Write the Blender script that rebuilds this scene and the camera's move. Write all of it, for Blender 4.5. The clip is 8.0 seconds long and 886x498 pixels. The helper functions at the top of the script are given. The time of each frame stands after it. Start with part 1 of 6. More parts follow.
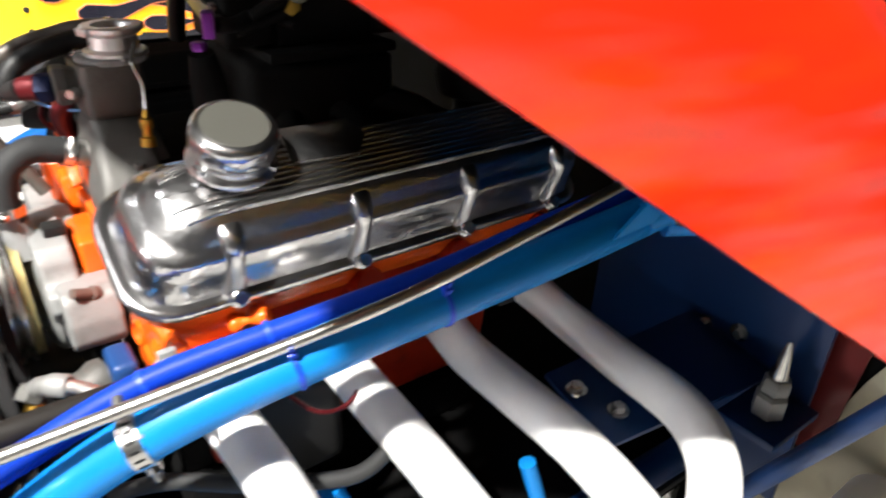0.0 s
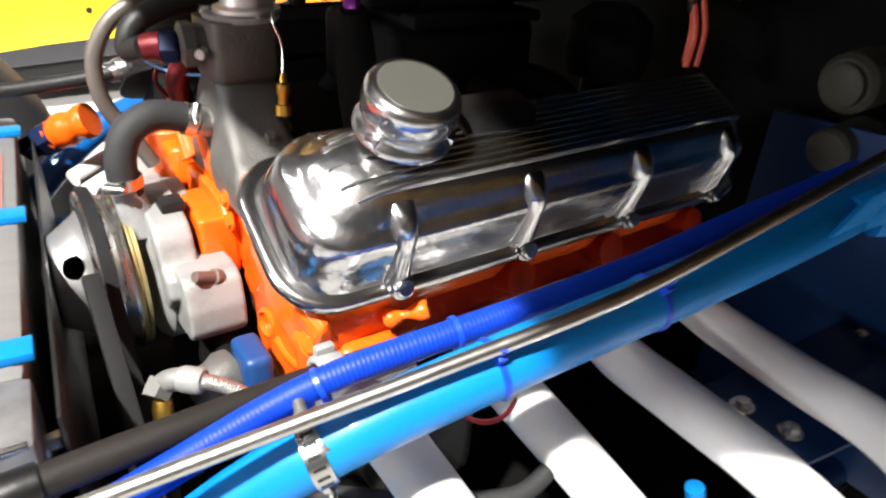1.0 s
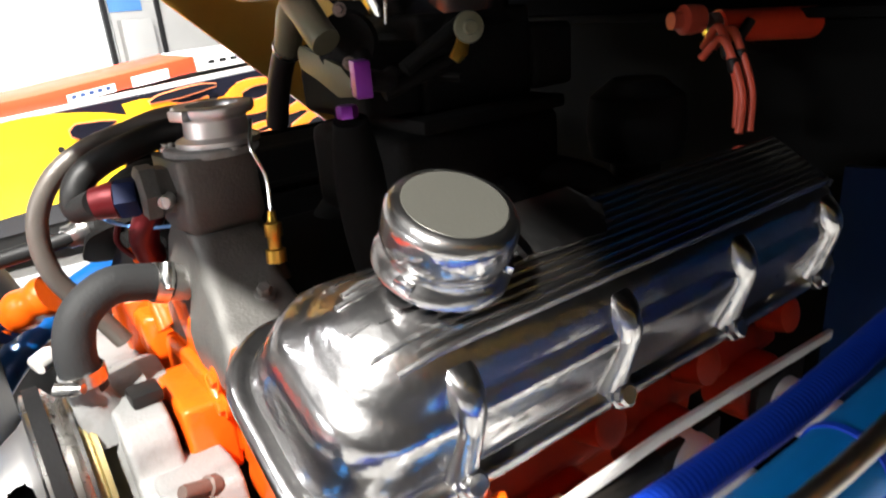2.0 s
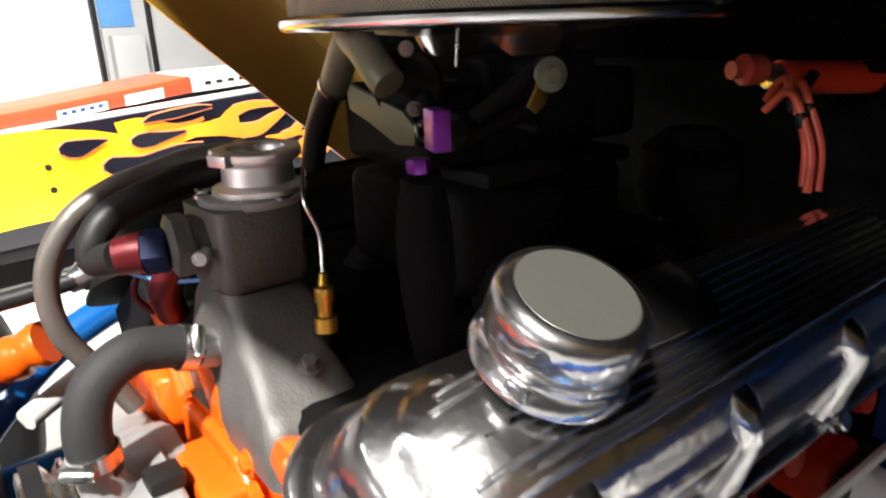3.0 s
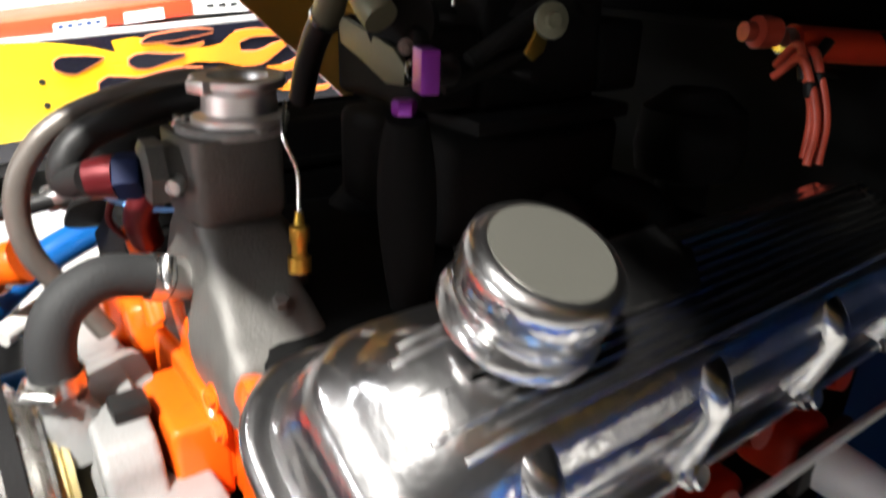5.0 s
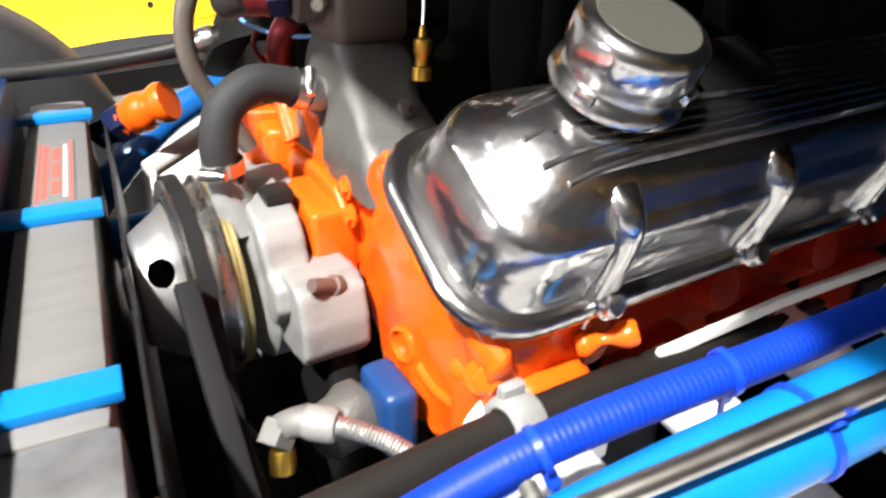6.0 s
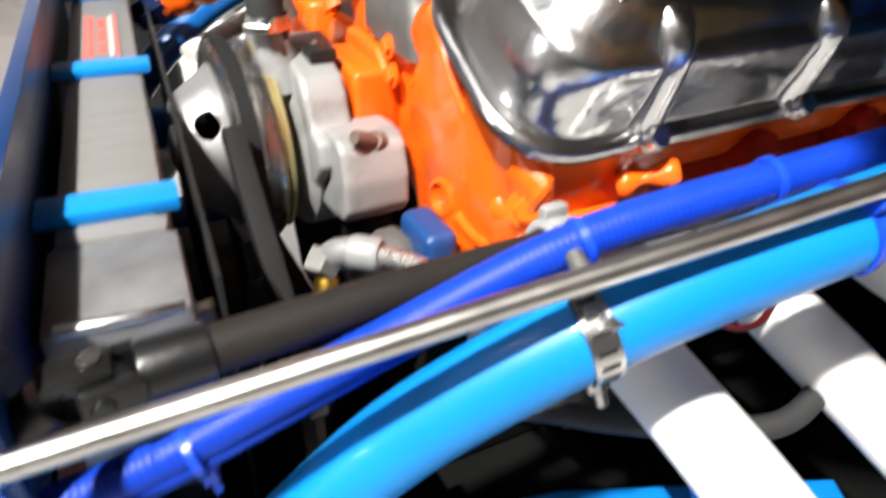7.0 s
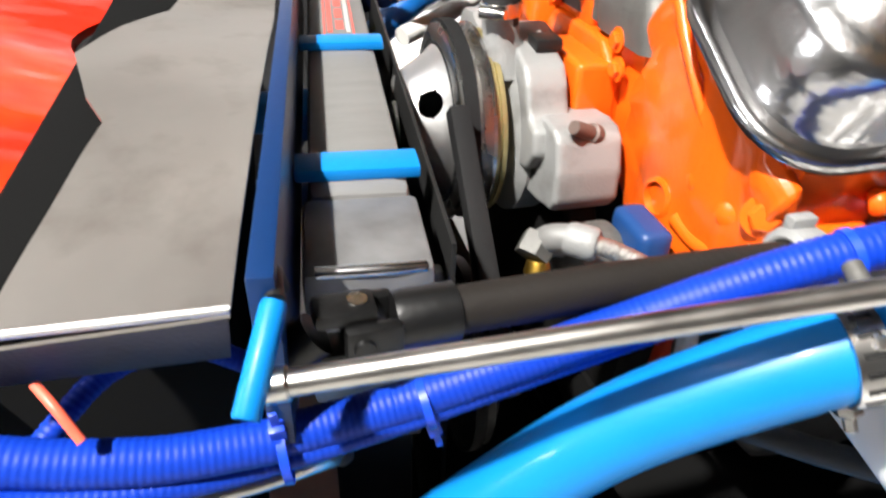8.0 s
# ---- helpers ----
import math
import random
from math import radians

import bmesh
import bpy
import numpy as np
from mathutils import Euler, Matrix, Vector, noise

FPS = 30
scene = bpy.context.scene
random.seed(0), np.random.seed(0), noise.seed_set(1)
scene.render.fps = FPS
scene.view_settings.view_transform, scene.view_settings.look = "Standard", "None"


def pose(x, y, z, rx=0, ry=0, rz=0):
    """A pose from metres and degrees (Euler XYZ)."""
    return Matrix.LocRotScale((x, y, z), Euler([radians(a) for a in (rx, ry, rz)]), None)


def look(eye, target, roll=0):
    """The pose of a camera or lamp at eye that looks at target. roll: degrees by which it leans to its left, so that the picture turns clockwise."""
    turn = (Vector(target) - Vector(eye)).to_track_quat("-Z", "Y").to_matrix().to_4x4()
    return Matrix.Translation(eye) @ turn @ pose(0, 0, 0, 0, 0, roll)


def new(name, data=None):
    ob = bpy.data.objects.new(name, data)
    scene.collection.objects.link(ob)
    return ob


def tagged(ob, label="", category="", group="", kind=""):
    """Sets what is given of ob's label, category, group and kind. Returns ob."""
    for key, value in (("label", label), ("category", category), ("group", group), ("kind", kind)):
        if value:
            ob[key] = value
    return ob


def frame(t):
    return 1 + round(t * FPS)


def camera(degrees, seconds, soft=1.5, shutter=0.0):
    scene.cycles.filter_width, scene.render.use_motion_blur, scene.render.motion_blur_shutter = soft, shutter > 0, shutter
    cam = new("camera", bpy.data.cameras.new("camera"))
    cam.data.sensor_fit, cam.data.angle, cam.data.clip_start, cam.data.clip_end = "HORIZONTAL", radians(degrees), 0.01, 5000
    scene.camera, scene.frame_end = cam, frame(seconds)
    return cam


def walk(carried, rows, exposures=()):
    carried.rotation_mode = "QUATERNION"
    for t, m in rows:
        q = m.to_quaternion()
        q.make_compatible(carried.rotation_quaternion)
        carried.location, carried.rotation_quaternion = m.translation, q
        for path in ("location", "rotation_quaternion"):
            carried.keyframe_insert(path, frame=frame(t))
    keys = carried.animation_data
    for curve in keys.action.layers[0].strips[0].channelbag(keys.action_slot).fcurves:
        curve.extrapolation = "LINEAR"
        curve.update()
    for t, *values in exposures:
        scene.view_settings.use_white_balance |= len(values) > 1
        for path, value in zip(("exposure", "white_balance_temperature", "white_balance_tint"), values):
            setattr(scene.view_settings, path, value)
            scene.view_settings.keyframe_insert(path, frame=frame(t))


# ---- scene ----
cam = camera(66.4, 8.0, soft=2.0, shutter=0.5)
METRES, EYE, TILT, LEAN, TURN = 0.95, 1.05, -28.987, -2.184, -36.143
ROWS = [
    (0.0, 0.0, 0.0, 0.0, -0.0, 0.0, -0.0),
    (0.5, -0.091, -0.0122, -0.0017, 1.3, -1.35, -2.3),
    (1.0, -0.1511, 0.0875, -0.011, 1.6, -0.21, -2.1),
    (1.5, -0.1723, 0.2136, -0.0017, 1.93, 5.45, 4.94),
    (3.0, -0.2585, 0.301, 0.0816, 0.3, 10.57, 4.62),
    (3.5, -0.2818, 0.3406, 0.1225, -1.14, 11.54, 4.82),
    (4.0, -0.2875, 0.3623, 0.1507, -1.95, 10.59, 5.19),
    (5.5, -0.2424, 0.2699, 0.0257, 1.19, 2.42, -1.76),
    (6.0, -0.2683, 0.2369, -0.0157, 5.2, -0.23, -2.18),
    (6.5, -0.2746, 0.229, -0.0502, 5.78, -1.8, -2.41),
    (7.0, -0.2769, 0.2237, -0.0948, 7.12, -4.4, -3.85),
    (7.5, -0.2913, 0.2036, -0.1357, 13.87, -7.3, -8.25),
    (8.0, -0.3246, 0.2064, -0.1113, 19.65, -5.95, -10.33),
]
BETWEEN = [
    (0.3, -0.0547, 0.0106, 1.0599, 59.92, -1.90, -35.20),
    (0.7, -0.0812, 0.0583, 1.0449, 60.33, -2.16, -32.23),
    (1.3, -0.0462, 0.1964, 0.9501, 63.26, 0.26, -36.18),
    (1.7, -0.0162, 0.2580, 0.9505, 67.91, 4.45, -36.98),
    (2.8, -0.0251, 0.3548, 0.9646, 71.53, 2.02, -38.18),
    (4.2, 0.0007, 0.4581, 1.0003, 72.18, 1.77, -40.04),
    (5.3, -0.0260, 0.3412, 0.9482, 64.60, -3.40, -35.45),
    (5.7, -0.0653, 0.3153, 0.9321, 62.37, -2.70, -32.90),
    (6.2, -0.0995, 0.2991, 0.9132, 59.83, -1.26, -30.18),
    (6.8, -0.1175, 0.2812, 0.8791, 57.71, -1.49, -30.56),
    (7.2, -0.1386, 0.2599, 0.8444, 54.53, -2.23, -25.72),
    (7.7, -0.1640, 0.2550, 0.8401, 55.01, -1.74, -16.58),
]
PATH = [(t, pose(0, 0, EYE, TILT, LEAN, TURN) @ pose(METRES * x, METRES * y, METRES * z, 90 + pitch, roll, yaw)) for t, x, y, z, yaw, pitch, roll in ROWS]
PATH += [(t, pose(x, y, z, rx, ry, rz)) for t, x, y, z, rx, ry, rz in BETWEEN]
walk(cam, sorted(PATH, key=lambda row: row[0]), exposures=[(0.0, 0.0), (1.0, 0.1), (1.5, 0.1), (3.0, -0.05), (3.5, -0.18), (4.0, -0.3), (5.5, 0.08), (6.5, 0.0), (7.0, -0.1), (7.5, -0.3), (8.0, -0.15)])

# ---- world and lamps ----
world = bpy.data.worlds.new("workshop_air")
world.use_nodes = True
world.node_tree.nodes["Background"].inputs[0].default_value = (0.8, 0.9, 1.0, 1)
world.node_tree.nodes["Background"].inputs[1].default_value = 0.008
scene.world = world
scene.view_settings.exposure = 0.0
CY = 0.85           # the engine's middle line runs along x at this y
FLOOR = 0.06
CEIL = 3.9


def area_lamp(name, place, target, sx, sy, watts, colour):
    data = bpy.data.lights.new(name, "AREA")
    data.shape, data.size, data.size_y, data.energy, data.color = "RECTANGLE", sx, sy, watts, colour
    ob = new(name, data)
    ob.matrix_world = look(place, target)
    return ob


KEY = (-1.6, -0.42, 3.6)
area_lamp("bay_lamp_light", KEY, (0.1, 0.6, 0.7), 0.14, 0.14, 680, (1.0, 0.97, 0.92))
area_lamp("strip_lamp_light", (-2.1, 0.9, 3.7), (-2.1, 0.9, 0), 0.3, 2.8, 45, (0.97, 0.98, 1.0))
area_lamp("far_lamp_light", (0.2, 2.5, 3.8), (0.6, 4.6, 0), 1.8, 0.3, 300, (0.97, 0.98, 1.0)).data.spread = radians(100)
# Fill light added to reach under the hood from the front.
area_lamp("front_fill_light", (-5.6, 0.75, 2.2), (0.7, 0.72, 0.9), 1.6, 0.2, 130, (0.97, 0.98, 1.0))

# ---- materials ----


def material(name, colour, rough=0.5, metal=0.0, coat=0.0, vary=0.12, scale=14.0, grain=160.0, bump=0.05, rough_vary=0.1, dirt_or_sheen=None, dirt_or_sheen_amount=0.0, stretch=(1, 1, 1), pieces=False, spec=0.5):
    m = bpy.data.materials.new(name)
    m.use_nodes = True
    nt = m.node_tree
    n, k = nt.nodes, nt.links
    b = n["Principled BSDF"]
    b.inputs["Metallic"].default_value = metal
    b.inputs["Coat Weight"].default_value = coat
    b.inputs["Coat Roughness"].default_value = 0.06
    b.inputs["Specular IOR Level"].default_value = spec
    co = n.new("ShaderNodeTexCoord")
    mp = n.new("ShaderNodeMapping")
    mp.inputs["Scale"].default_value = stretch
    k.new(co.outputs["Object"], mp.inputs["Vector"])
    big = n.new("ShaderNodeTexNoise")
    big.inputs["Scale"].default_value = scale
    big.inputs["Detail"].default_value = 5
    fine = n.new("ShaderNodeTexNoise")
    fine.inputs["Scale"].default_value = grain
    fine.inputs["Detail"].default_value = 3
    for q in (big, fine):
        k.new(mp.outputs[0], q.inputs["Vector"])
    mix = n.new("ShaderNodeMix")
    mix.data_type = "RGBA"
    dark = tuple(c * (1 - vary * 1.6) for c in colour)
    lite = tuple(min(1, c * (1 + vary)) for c in colour)
    mix.inputs["A"].default_value = (*dark, 1)
    mix.inputs["B"].default_value = (*lite, 1)
    k.new(big.outputs["Fac"], mix.inputs["Factor"])
    out = mix.outputs["Result"]
    if pieces:
        info = n.new("ShaderNodeObjectInfo")
        hue = n.new("ShaderNodeHueSaturation")
        rng = n.new("ShaderNodeMapRange")
        rng.inputs["To Min"].default_value, rng.inputs["To Max"].default_value = 0.85, 1.15
        k.new(info.outputs["Random"], rng.inputs["Value"])
        k.new(rng.outputs[0], hue.inputs["Value"])
        k.new(out, hue.inputs["Color"])
        out = hue.outputs[0]
    if dirt_or_sheen:
        spot = n.new("ShaderNodeTexNoise")
        spot.inputs["Scale"].default_value = scale * 2.3
        spot.inputs["Detail"].default_value = 8
        k.new(mp.outputs[0], spot.inputs["Vector"])
        ramp = n.new("ShaderNodeValToRGB")
        ramp.color_ramp.elements[0].position = 0.62 - dirt_or_sheen_amount * 0.2
        ramp.color_ramp.elements[1].position = 0.75
        k.new(spot.outputs["Fac"], ramp.inputs[0])
        m2 = n.new("ShaderNodeMix")
        m2.data_type = "RGBA"
        m2.inputs["B"].default_value = (*dirt_or_sheen, 1)
        mul = n.new("ShaderNodeMath")
        mul.operation = "MULTIPLY"
        mul.inputs[1].default_value = min(1, dirt_or_sheen_amount)
        k.new(ramp.outputs[0], mul.inputs[0])
        k.new(mul.outputs[0], m2.inputs["Factor"])
        k.new(out, m2.inputs["A"])
        out = m2.outputs["Result"]
    k.new(out, b.inputs["Base Color"])
    rr = n.new("ShaderNodeMapRange")
    rr.inputs["To Min"].default_value = max(0.01, rough - rough_vary * 0.5)
    rr.inputs["To Max"].default_value = min(1, rough + rough_vary)
    k.new(big.outputs["Fac"], rr.inputs["Value"])
    k.new(rr.outputs[0], b.inputs["Roughness"])
    if bump:
        bp = n.new("ShaderNodeBump")
        bp.inputs["Strength"].default_value = bump
        bp.inputs["Distance"].default_value = 0.002
        k.new(fine.outputs["Fac"], bp.inputs["Height"])
        k.new(bp.outputs[0], b.inputs["Normal"])
    return m


CHROME = material("chrome", (0.54, 0.535, 0.535), 0.085, 1.0, vary=0.06, bump=0.42, grain=62, rough_vary=0.14)


def haze(m, rough, amount):
    """Adds a broad soft lobe to a buffed metal."""
    n, k = m.node_tree.nodes, m.node_tree.links
    b = n["Principled BSDF"]
    c = n.new("ShaderNodeBsdfPrincipled")
    c.inputs["Metallic"].default_value = 1.0
    c.inputs["Roughness"].default_value = rough
    for s in ("Base Color", "Normal"):
        k.new(b.inputs[s].links[0].from_socket, c.inputs[s])
    mix = n.new("ShaderNodeMixShader")
    mix.inputs[0].default_value = amount
    k.new(b.outputs[0], mix.inputs[1])
    k.new(c.outputs[0], mix.inputs[2])
    k.new(mix.outputs[0], n["Material Output"].inputs["Surface"])


haze(CHROME, 0.31, 0.27)
POLISHED = material("polished_aluminium", (0.66, 0.66, 0.67), 0.16, 1.0, vary=0.08, bump=0.04, grain=90, rough_vary=0.12)
CAST = material("cast_aluminium", (0.285, 0.285, 0.28), 0.5, 0.25, vary=0.2, grain=420, bump=0.3, dirt_or_sheen=(0.07, 0.062, 0.055), dirt_or_sheen_amount=0.5, spec=0.4)
DULLCAST = material("dull_cast_aluminium", (0.12, 0.117, 0.109), 0.5, 0.4, vary=0.35, grain=420, bump=0.25, dirt_or_sheen=(0.05, 0.045, 0.04), dirt_or_sheen_amount=0.5)
SHEET = material("brushed_aluminium_sheet", (0.46, 0.43, 0.395), 0.34, 0.85, vary=0.2, scale=8, grain=14, bump=0.35, stretch=(1.4, 1, 1), rough_vary=0.14, dirt_or_sheen=(0.2, 0.16, 0.125), dirt_or_sheen_amount=0.45)
CONE = material("satin_polished_aluminium", (0.80, 0.79, 0.78), 0.38, 1.0, vary=0.15, scale=30, grain=300, bump=0.06)
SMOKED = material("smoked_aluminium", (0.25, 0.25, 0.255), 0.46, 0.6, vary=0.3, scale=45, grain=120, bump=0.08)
STEEL = material("bright_steel", (0.55, 0.54, 0.52), 0.25, 1.0, vary=0.12, grain=200)
SATINSTEEL = material("satin_steel_tube", (0.54, 0.52, 0.49), 0.28, 1.0, vary=0.12, scale=40, grain=400, bump=0.04, dirt_or_sheen=(0.25, 0.23, 0.2), dirt_or_sheen_amount=0.25)
BRAID = material("braided_steel", (0.5, 0.49, 0.47), 0.35, 0.9, vary=0.15, grain=700, bump=0.6)
ORANGE = material("orange_engine_enamel", (0.9, 0.115, 0.005), 0.3, spec=0.35, coat=0.4, vary=0.16, grain=110, bump=0.2, dirt_or_sheen=(0.2, 0.035, 0.01), dirt_or_sheen_amount=0.25)
# Darker copy of the orange enamel, with the shade put into its colour.
SHADEDRED = material("shaded_red_enamel", (0.40, 0.024, 0.004), 0.5, spec=0.25, vary=0.25, grain=150, bump=0.2, dirt_or_sheen=(0.06, 0.012, 0.006), dirt_or_sheen_amount=0.5)
WHITE = material("white_ceramic_coating", (0.8, 0.79, 0.77), 0.55, vary=0.05, grain=300, bump=0.06, dirt_or_sheen=(0.5, 0.48, 0.44), dirt_or_sheen_amount=0.15)
GASKET = material("white_gasket", (0.72, 0.71, 0.68), 0.7, vary=0.15, grain=500, bump=0.4)
RUSTY = material("rusty_brown_steel", (0.15, 0.105, 0.09), 0.5, 0.3, vary=0.3, grain=300, bump=0.3)
BLUE = material("bright_blue_enamel", (0.003, 0.175, 0.52), 0.38, coat=0.08, spec=0.22, vary=0.08, grain=70, bump=0.05)
# Darker copy of the bright blue, for the far side's shade.
SHADEDBLUE = material("shaded_blue_enamel", (0.003, 0.1, 0.36), 0.3, coat=0.3, vary=0.1, grain=70, bump=0.05)
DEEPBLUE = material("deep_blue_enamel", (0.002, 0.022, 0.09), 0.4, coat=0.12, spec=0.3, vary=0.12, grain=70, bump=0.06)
# Near black put on castings for their shade; the distributor shares it.
DARKCAST = material("black_or_shaded_casting", (0.005, 0.0047, 0.0045), 0.75, 0.0, spec=0.15, vary=0.25, grain=420, bump=0.25)
# Black put on surfaces that lie in shade under the hood and car.
SHADEBLACK = material("flat_black_for_shade", (0.004, 0.004, 0.004), 0.95, vary=0.2, spec=0.1)
LOOM = material("royal_blue_plastic", (0.003, 0.034, 0.37), 0.45, vary=0.18, grain=90, bump=0.05, spec=0.22)
# Orange patches paint broad soft highlights into the red.
RED = material("glossy_red_gelcoat", (0.72, 0.020, 0.002), 0.35, coat=0.9, spec=0.2, vary=0.1, scale=4, grain=5, bump=0.8, dirt_or_sheen=(0.80, 0.085, 0.004), dirt_or_sheen_amount=0.6, stretch=(0.5, 1.0, 1.8))
RED.node_tree.nodes["Bump"].inputs["Distance"].default_value = 0.03
RED.node_tree.links.new(RED.node_tree.nodes["Bump"].outputs[0], RED.node_tree.nodes["Principled BSDF"].inputs["Coat Normal"])
RED.node_tree.nodes["Principled BSDF"].inputs["Coat Roughness"].default_value = 0.07
REDPAINT = material("worn_red_paint", (0.12, 0.005, 0.005), 0.4, coat=0.2, vary=0.2, dirt_or_sheen=(0.1, 0.01, 0.008), dirt_or_sheen_amount=0.4)
GOLD = material("raw_amber_fibreglass", (0.46, 0.28, 0.045), 0.55, vary=0.22, scale=5, grain=260, bump=0.3, dirt_or_sheen=(0.1, 0.055, 0.01), dirt_or_sheen_amount=0.3)
DULLSHEET = material("dull_grey_aluminium", (0.215, 0.212, 0.206), 0.5, 0.35, vary=0.14, grain=300, bump=0.12, stretch=(1, 6, 1), dirt_or_sheen=(0.2, 0.19, 0.18), dirt_or_sheen_amount=0.3)
TAN = material("tarnished_olive_steel", (0.03, 0.028, 0.019), 0.6, vary=0.15, grain=200, bump=0.2)
BEIGE = material("beige_fibreglass", (0.42, 0.38, 0.28), 0.6, vary=0.18, scale=9, grain=200, bump=0.2, dirt_or_sheen=(0.14, 0.12, 0.08), dirt_or_sheen_amount=0.3)
MATTE = material("satin_grey_disc", (0.078, 0.077, 0.066), 0.42, 0.3, vary=0.06, grain=400, bump=0.1)
MACHINED = material("machined_aluminium", (0.85, 0.84, 0.82), 0.45, 1.0, vary=0.12, scale=30, grain=500, bump=0.08)
ZINC = material("pale_yellow_zinc", (0.5, 0.42, 0.2), 0.4, 0.8, vary=0.3, scale=60, grain=300, bump=0.2)
SLEEVE = material("brown_grey_hose_sleeve", (0.12, 0.105, 0.092), 0.38, 0.3, vary=0.25, grain=300, bump=0.2)
RUBBER = material("black_rubber", (0.022, 0.022, 0.023), 0.55, vary=0.25, grain=300, bump=0.2)
OILBLACK = material("oily_black_steel", (0.005, 0.005, 0.0052), 0.35, vary=0.3, grain=200, bump=0.15, spec=0.4)
BELTBLACK = material("worn_black_belt_rubber", (0.012, 0.012, 0.0125), 0.7, vary=0.3, grain=260, bump=0.2, spec=0.15)
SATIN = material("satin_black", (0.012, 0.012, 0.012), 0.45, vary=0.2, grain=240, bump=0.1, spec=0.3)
HOSE = material("grey_black_rubber_hose", (0.024, 0.0245, 0.025), 0.65, spec=0.3, vary=0.2, grain=400, bump=0.25)
PIPEDARK = material("brown_black_rubber_hose", (0.012, 0.0098, 0.0082), 0.6, spec=0.25, vary=0.25, grain=300, bump=0.2)
BRASS = material("old_brass", (0.55, 0.34, 0.06), 0.35, 1.0, vary=0.25, grain=300, bump=0.15)
PURPLE = material("purple_anodised", (0.17, 0.016, 0.25), 0.35, 0.5, vary=0.08)
MIDBLUE = material("mid_blue_paint", (0.006, 0.045, 0.17), 0.45, vary=0.12)
ANODRED = material("red_anodised", (0.10, 0.006, 0.009), 0.35, 0.5, vary=0.1)
ANODBLUE = material("blue_anodised", (0.004, 0.01, 0.045), 0.6, 0.0, spec=0.2, vary=0.1)
WIRERED = material("coral_red_lead", (0.85, 0.13, 0.075), 0.4, vary=0.1)
OLIVE = material("olive_zinc_plate", (0.15, 0.148, 0.10), 0.45, 0.5, vary=0.2, grain=300, bump=0.15)
PAPER = material("tan_filter_mesh", (0.34, 0.29, 0.21), 0.6, 0.2, vary=0.2, grain=900, bump=0.6)


def perforated(m):
    """A regular pattern of small holes laid out on the element's own map."""
    n, k = m.node_tree.nodes, m.node_tree.links
    uv = n.new("ShaderNodeUVMap")
    mp = n.new("ShaderNodeMapping")
    mp.inputs["Rotation"].default_value = (0, 0, radians(45))
    mp.inputs["Scale"].default_value = (460, 460, 460)
    k.new(uv.outputs[0], mp.inputs["Vector"])
    vo = n.new("ShaderNodeTexVoronoi")
    vo.inputs["Scale"].default_value = 1.0
    vo.inputs["Randomness"].default_value = 0.05
    k.new(mp.outputs[0], vo.inputs["Vector"])
    ramp = n.new("ShaderNodeValToRGB")
    e = ramp.color_ramp.elements
    e[0].position, e[0].color = 0.26, (0.12, 0.12, 0.12, 1)
    e[1].position, e[1].color = 0.40, (1, 1, 1, 1)
    k.new(vo.outputs["Distance"], ramp.inputs[0])
    base = n["Principled BSDF"].inputs["Base Color"]
    mul = n.new("ShaderNodeMix")
    mul.data_type, mul.blend_type = "RGBA", "MULTIPLY"
    mul.inputs["Factor"].default_value = 1.0
    k.new(base.links[0].from_socket, mul.inputs["A"])
    k.new(ramp.outputs[0], mul.inputs["B"])
    k.new(mul.outputs["Result"], base)


perforated(PAPER)
CONCRETE = material("pale_concrete", (0.42, 0.412, 0.395), 0.6, vary=0.15, scale=2.0, grain=120, bump=0.15, dirt_or_sheen=(0.3, 0.29, 0.27), dirt_or_sheen_amount=0.3)
WALLPAINT = material("white_wall_paint", (0.78, 0.77, 0.75), 0.7, vary=0.04, scale=1.5, grain=160, bump=0.08)
CEILPAINT = material("grey_ceiling_paint", (0.15, 0.15, 0.15), 0.8, vary=0.08, scale=1.5)
BLACKPAINT = material("black_body_paint", (0.008, 0.008, 0.014), 0.2, coat=0.6, vary=0.1)
DECALWHITE = material("white_vinyl", (0.8, 0.8, 0.78), 0.4, vary=0.04)
DECALRED = material("orange_red_vinyl", (0.85, 0.06, 0.02), 0.35, vary=0.06)
DECALBLUE = material("dark_blue_print", (0.03, 0.06, 0.16), 0.4, vary=0.06)
LABELRED = material("red_print", (0.55, 0.1, 0.08), 0.5, vary=0.1)
PINSTRIPE = material("coral_orange_pinstripe", (0.88, 0.26, 0.11), 0.3, vary=0.08)
GLASSBLUE = material("pale_blue_sheet", (0.10, 0.27, 0.6), 0.5, vary=0.08)
PAINTGREY = material("grey_steel_door", (0.42, 0.41, 0.39), 0.5, vary=0.1, scale=3)
ZIP = material("blue_nylon", (0.006, 0.05, 0.55), 0.35, vary=0.05)


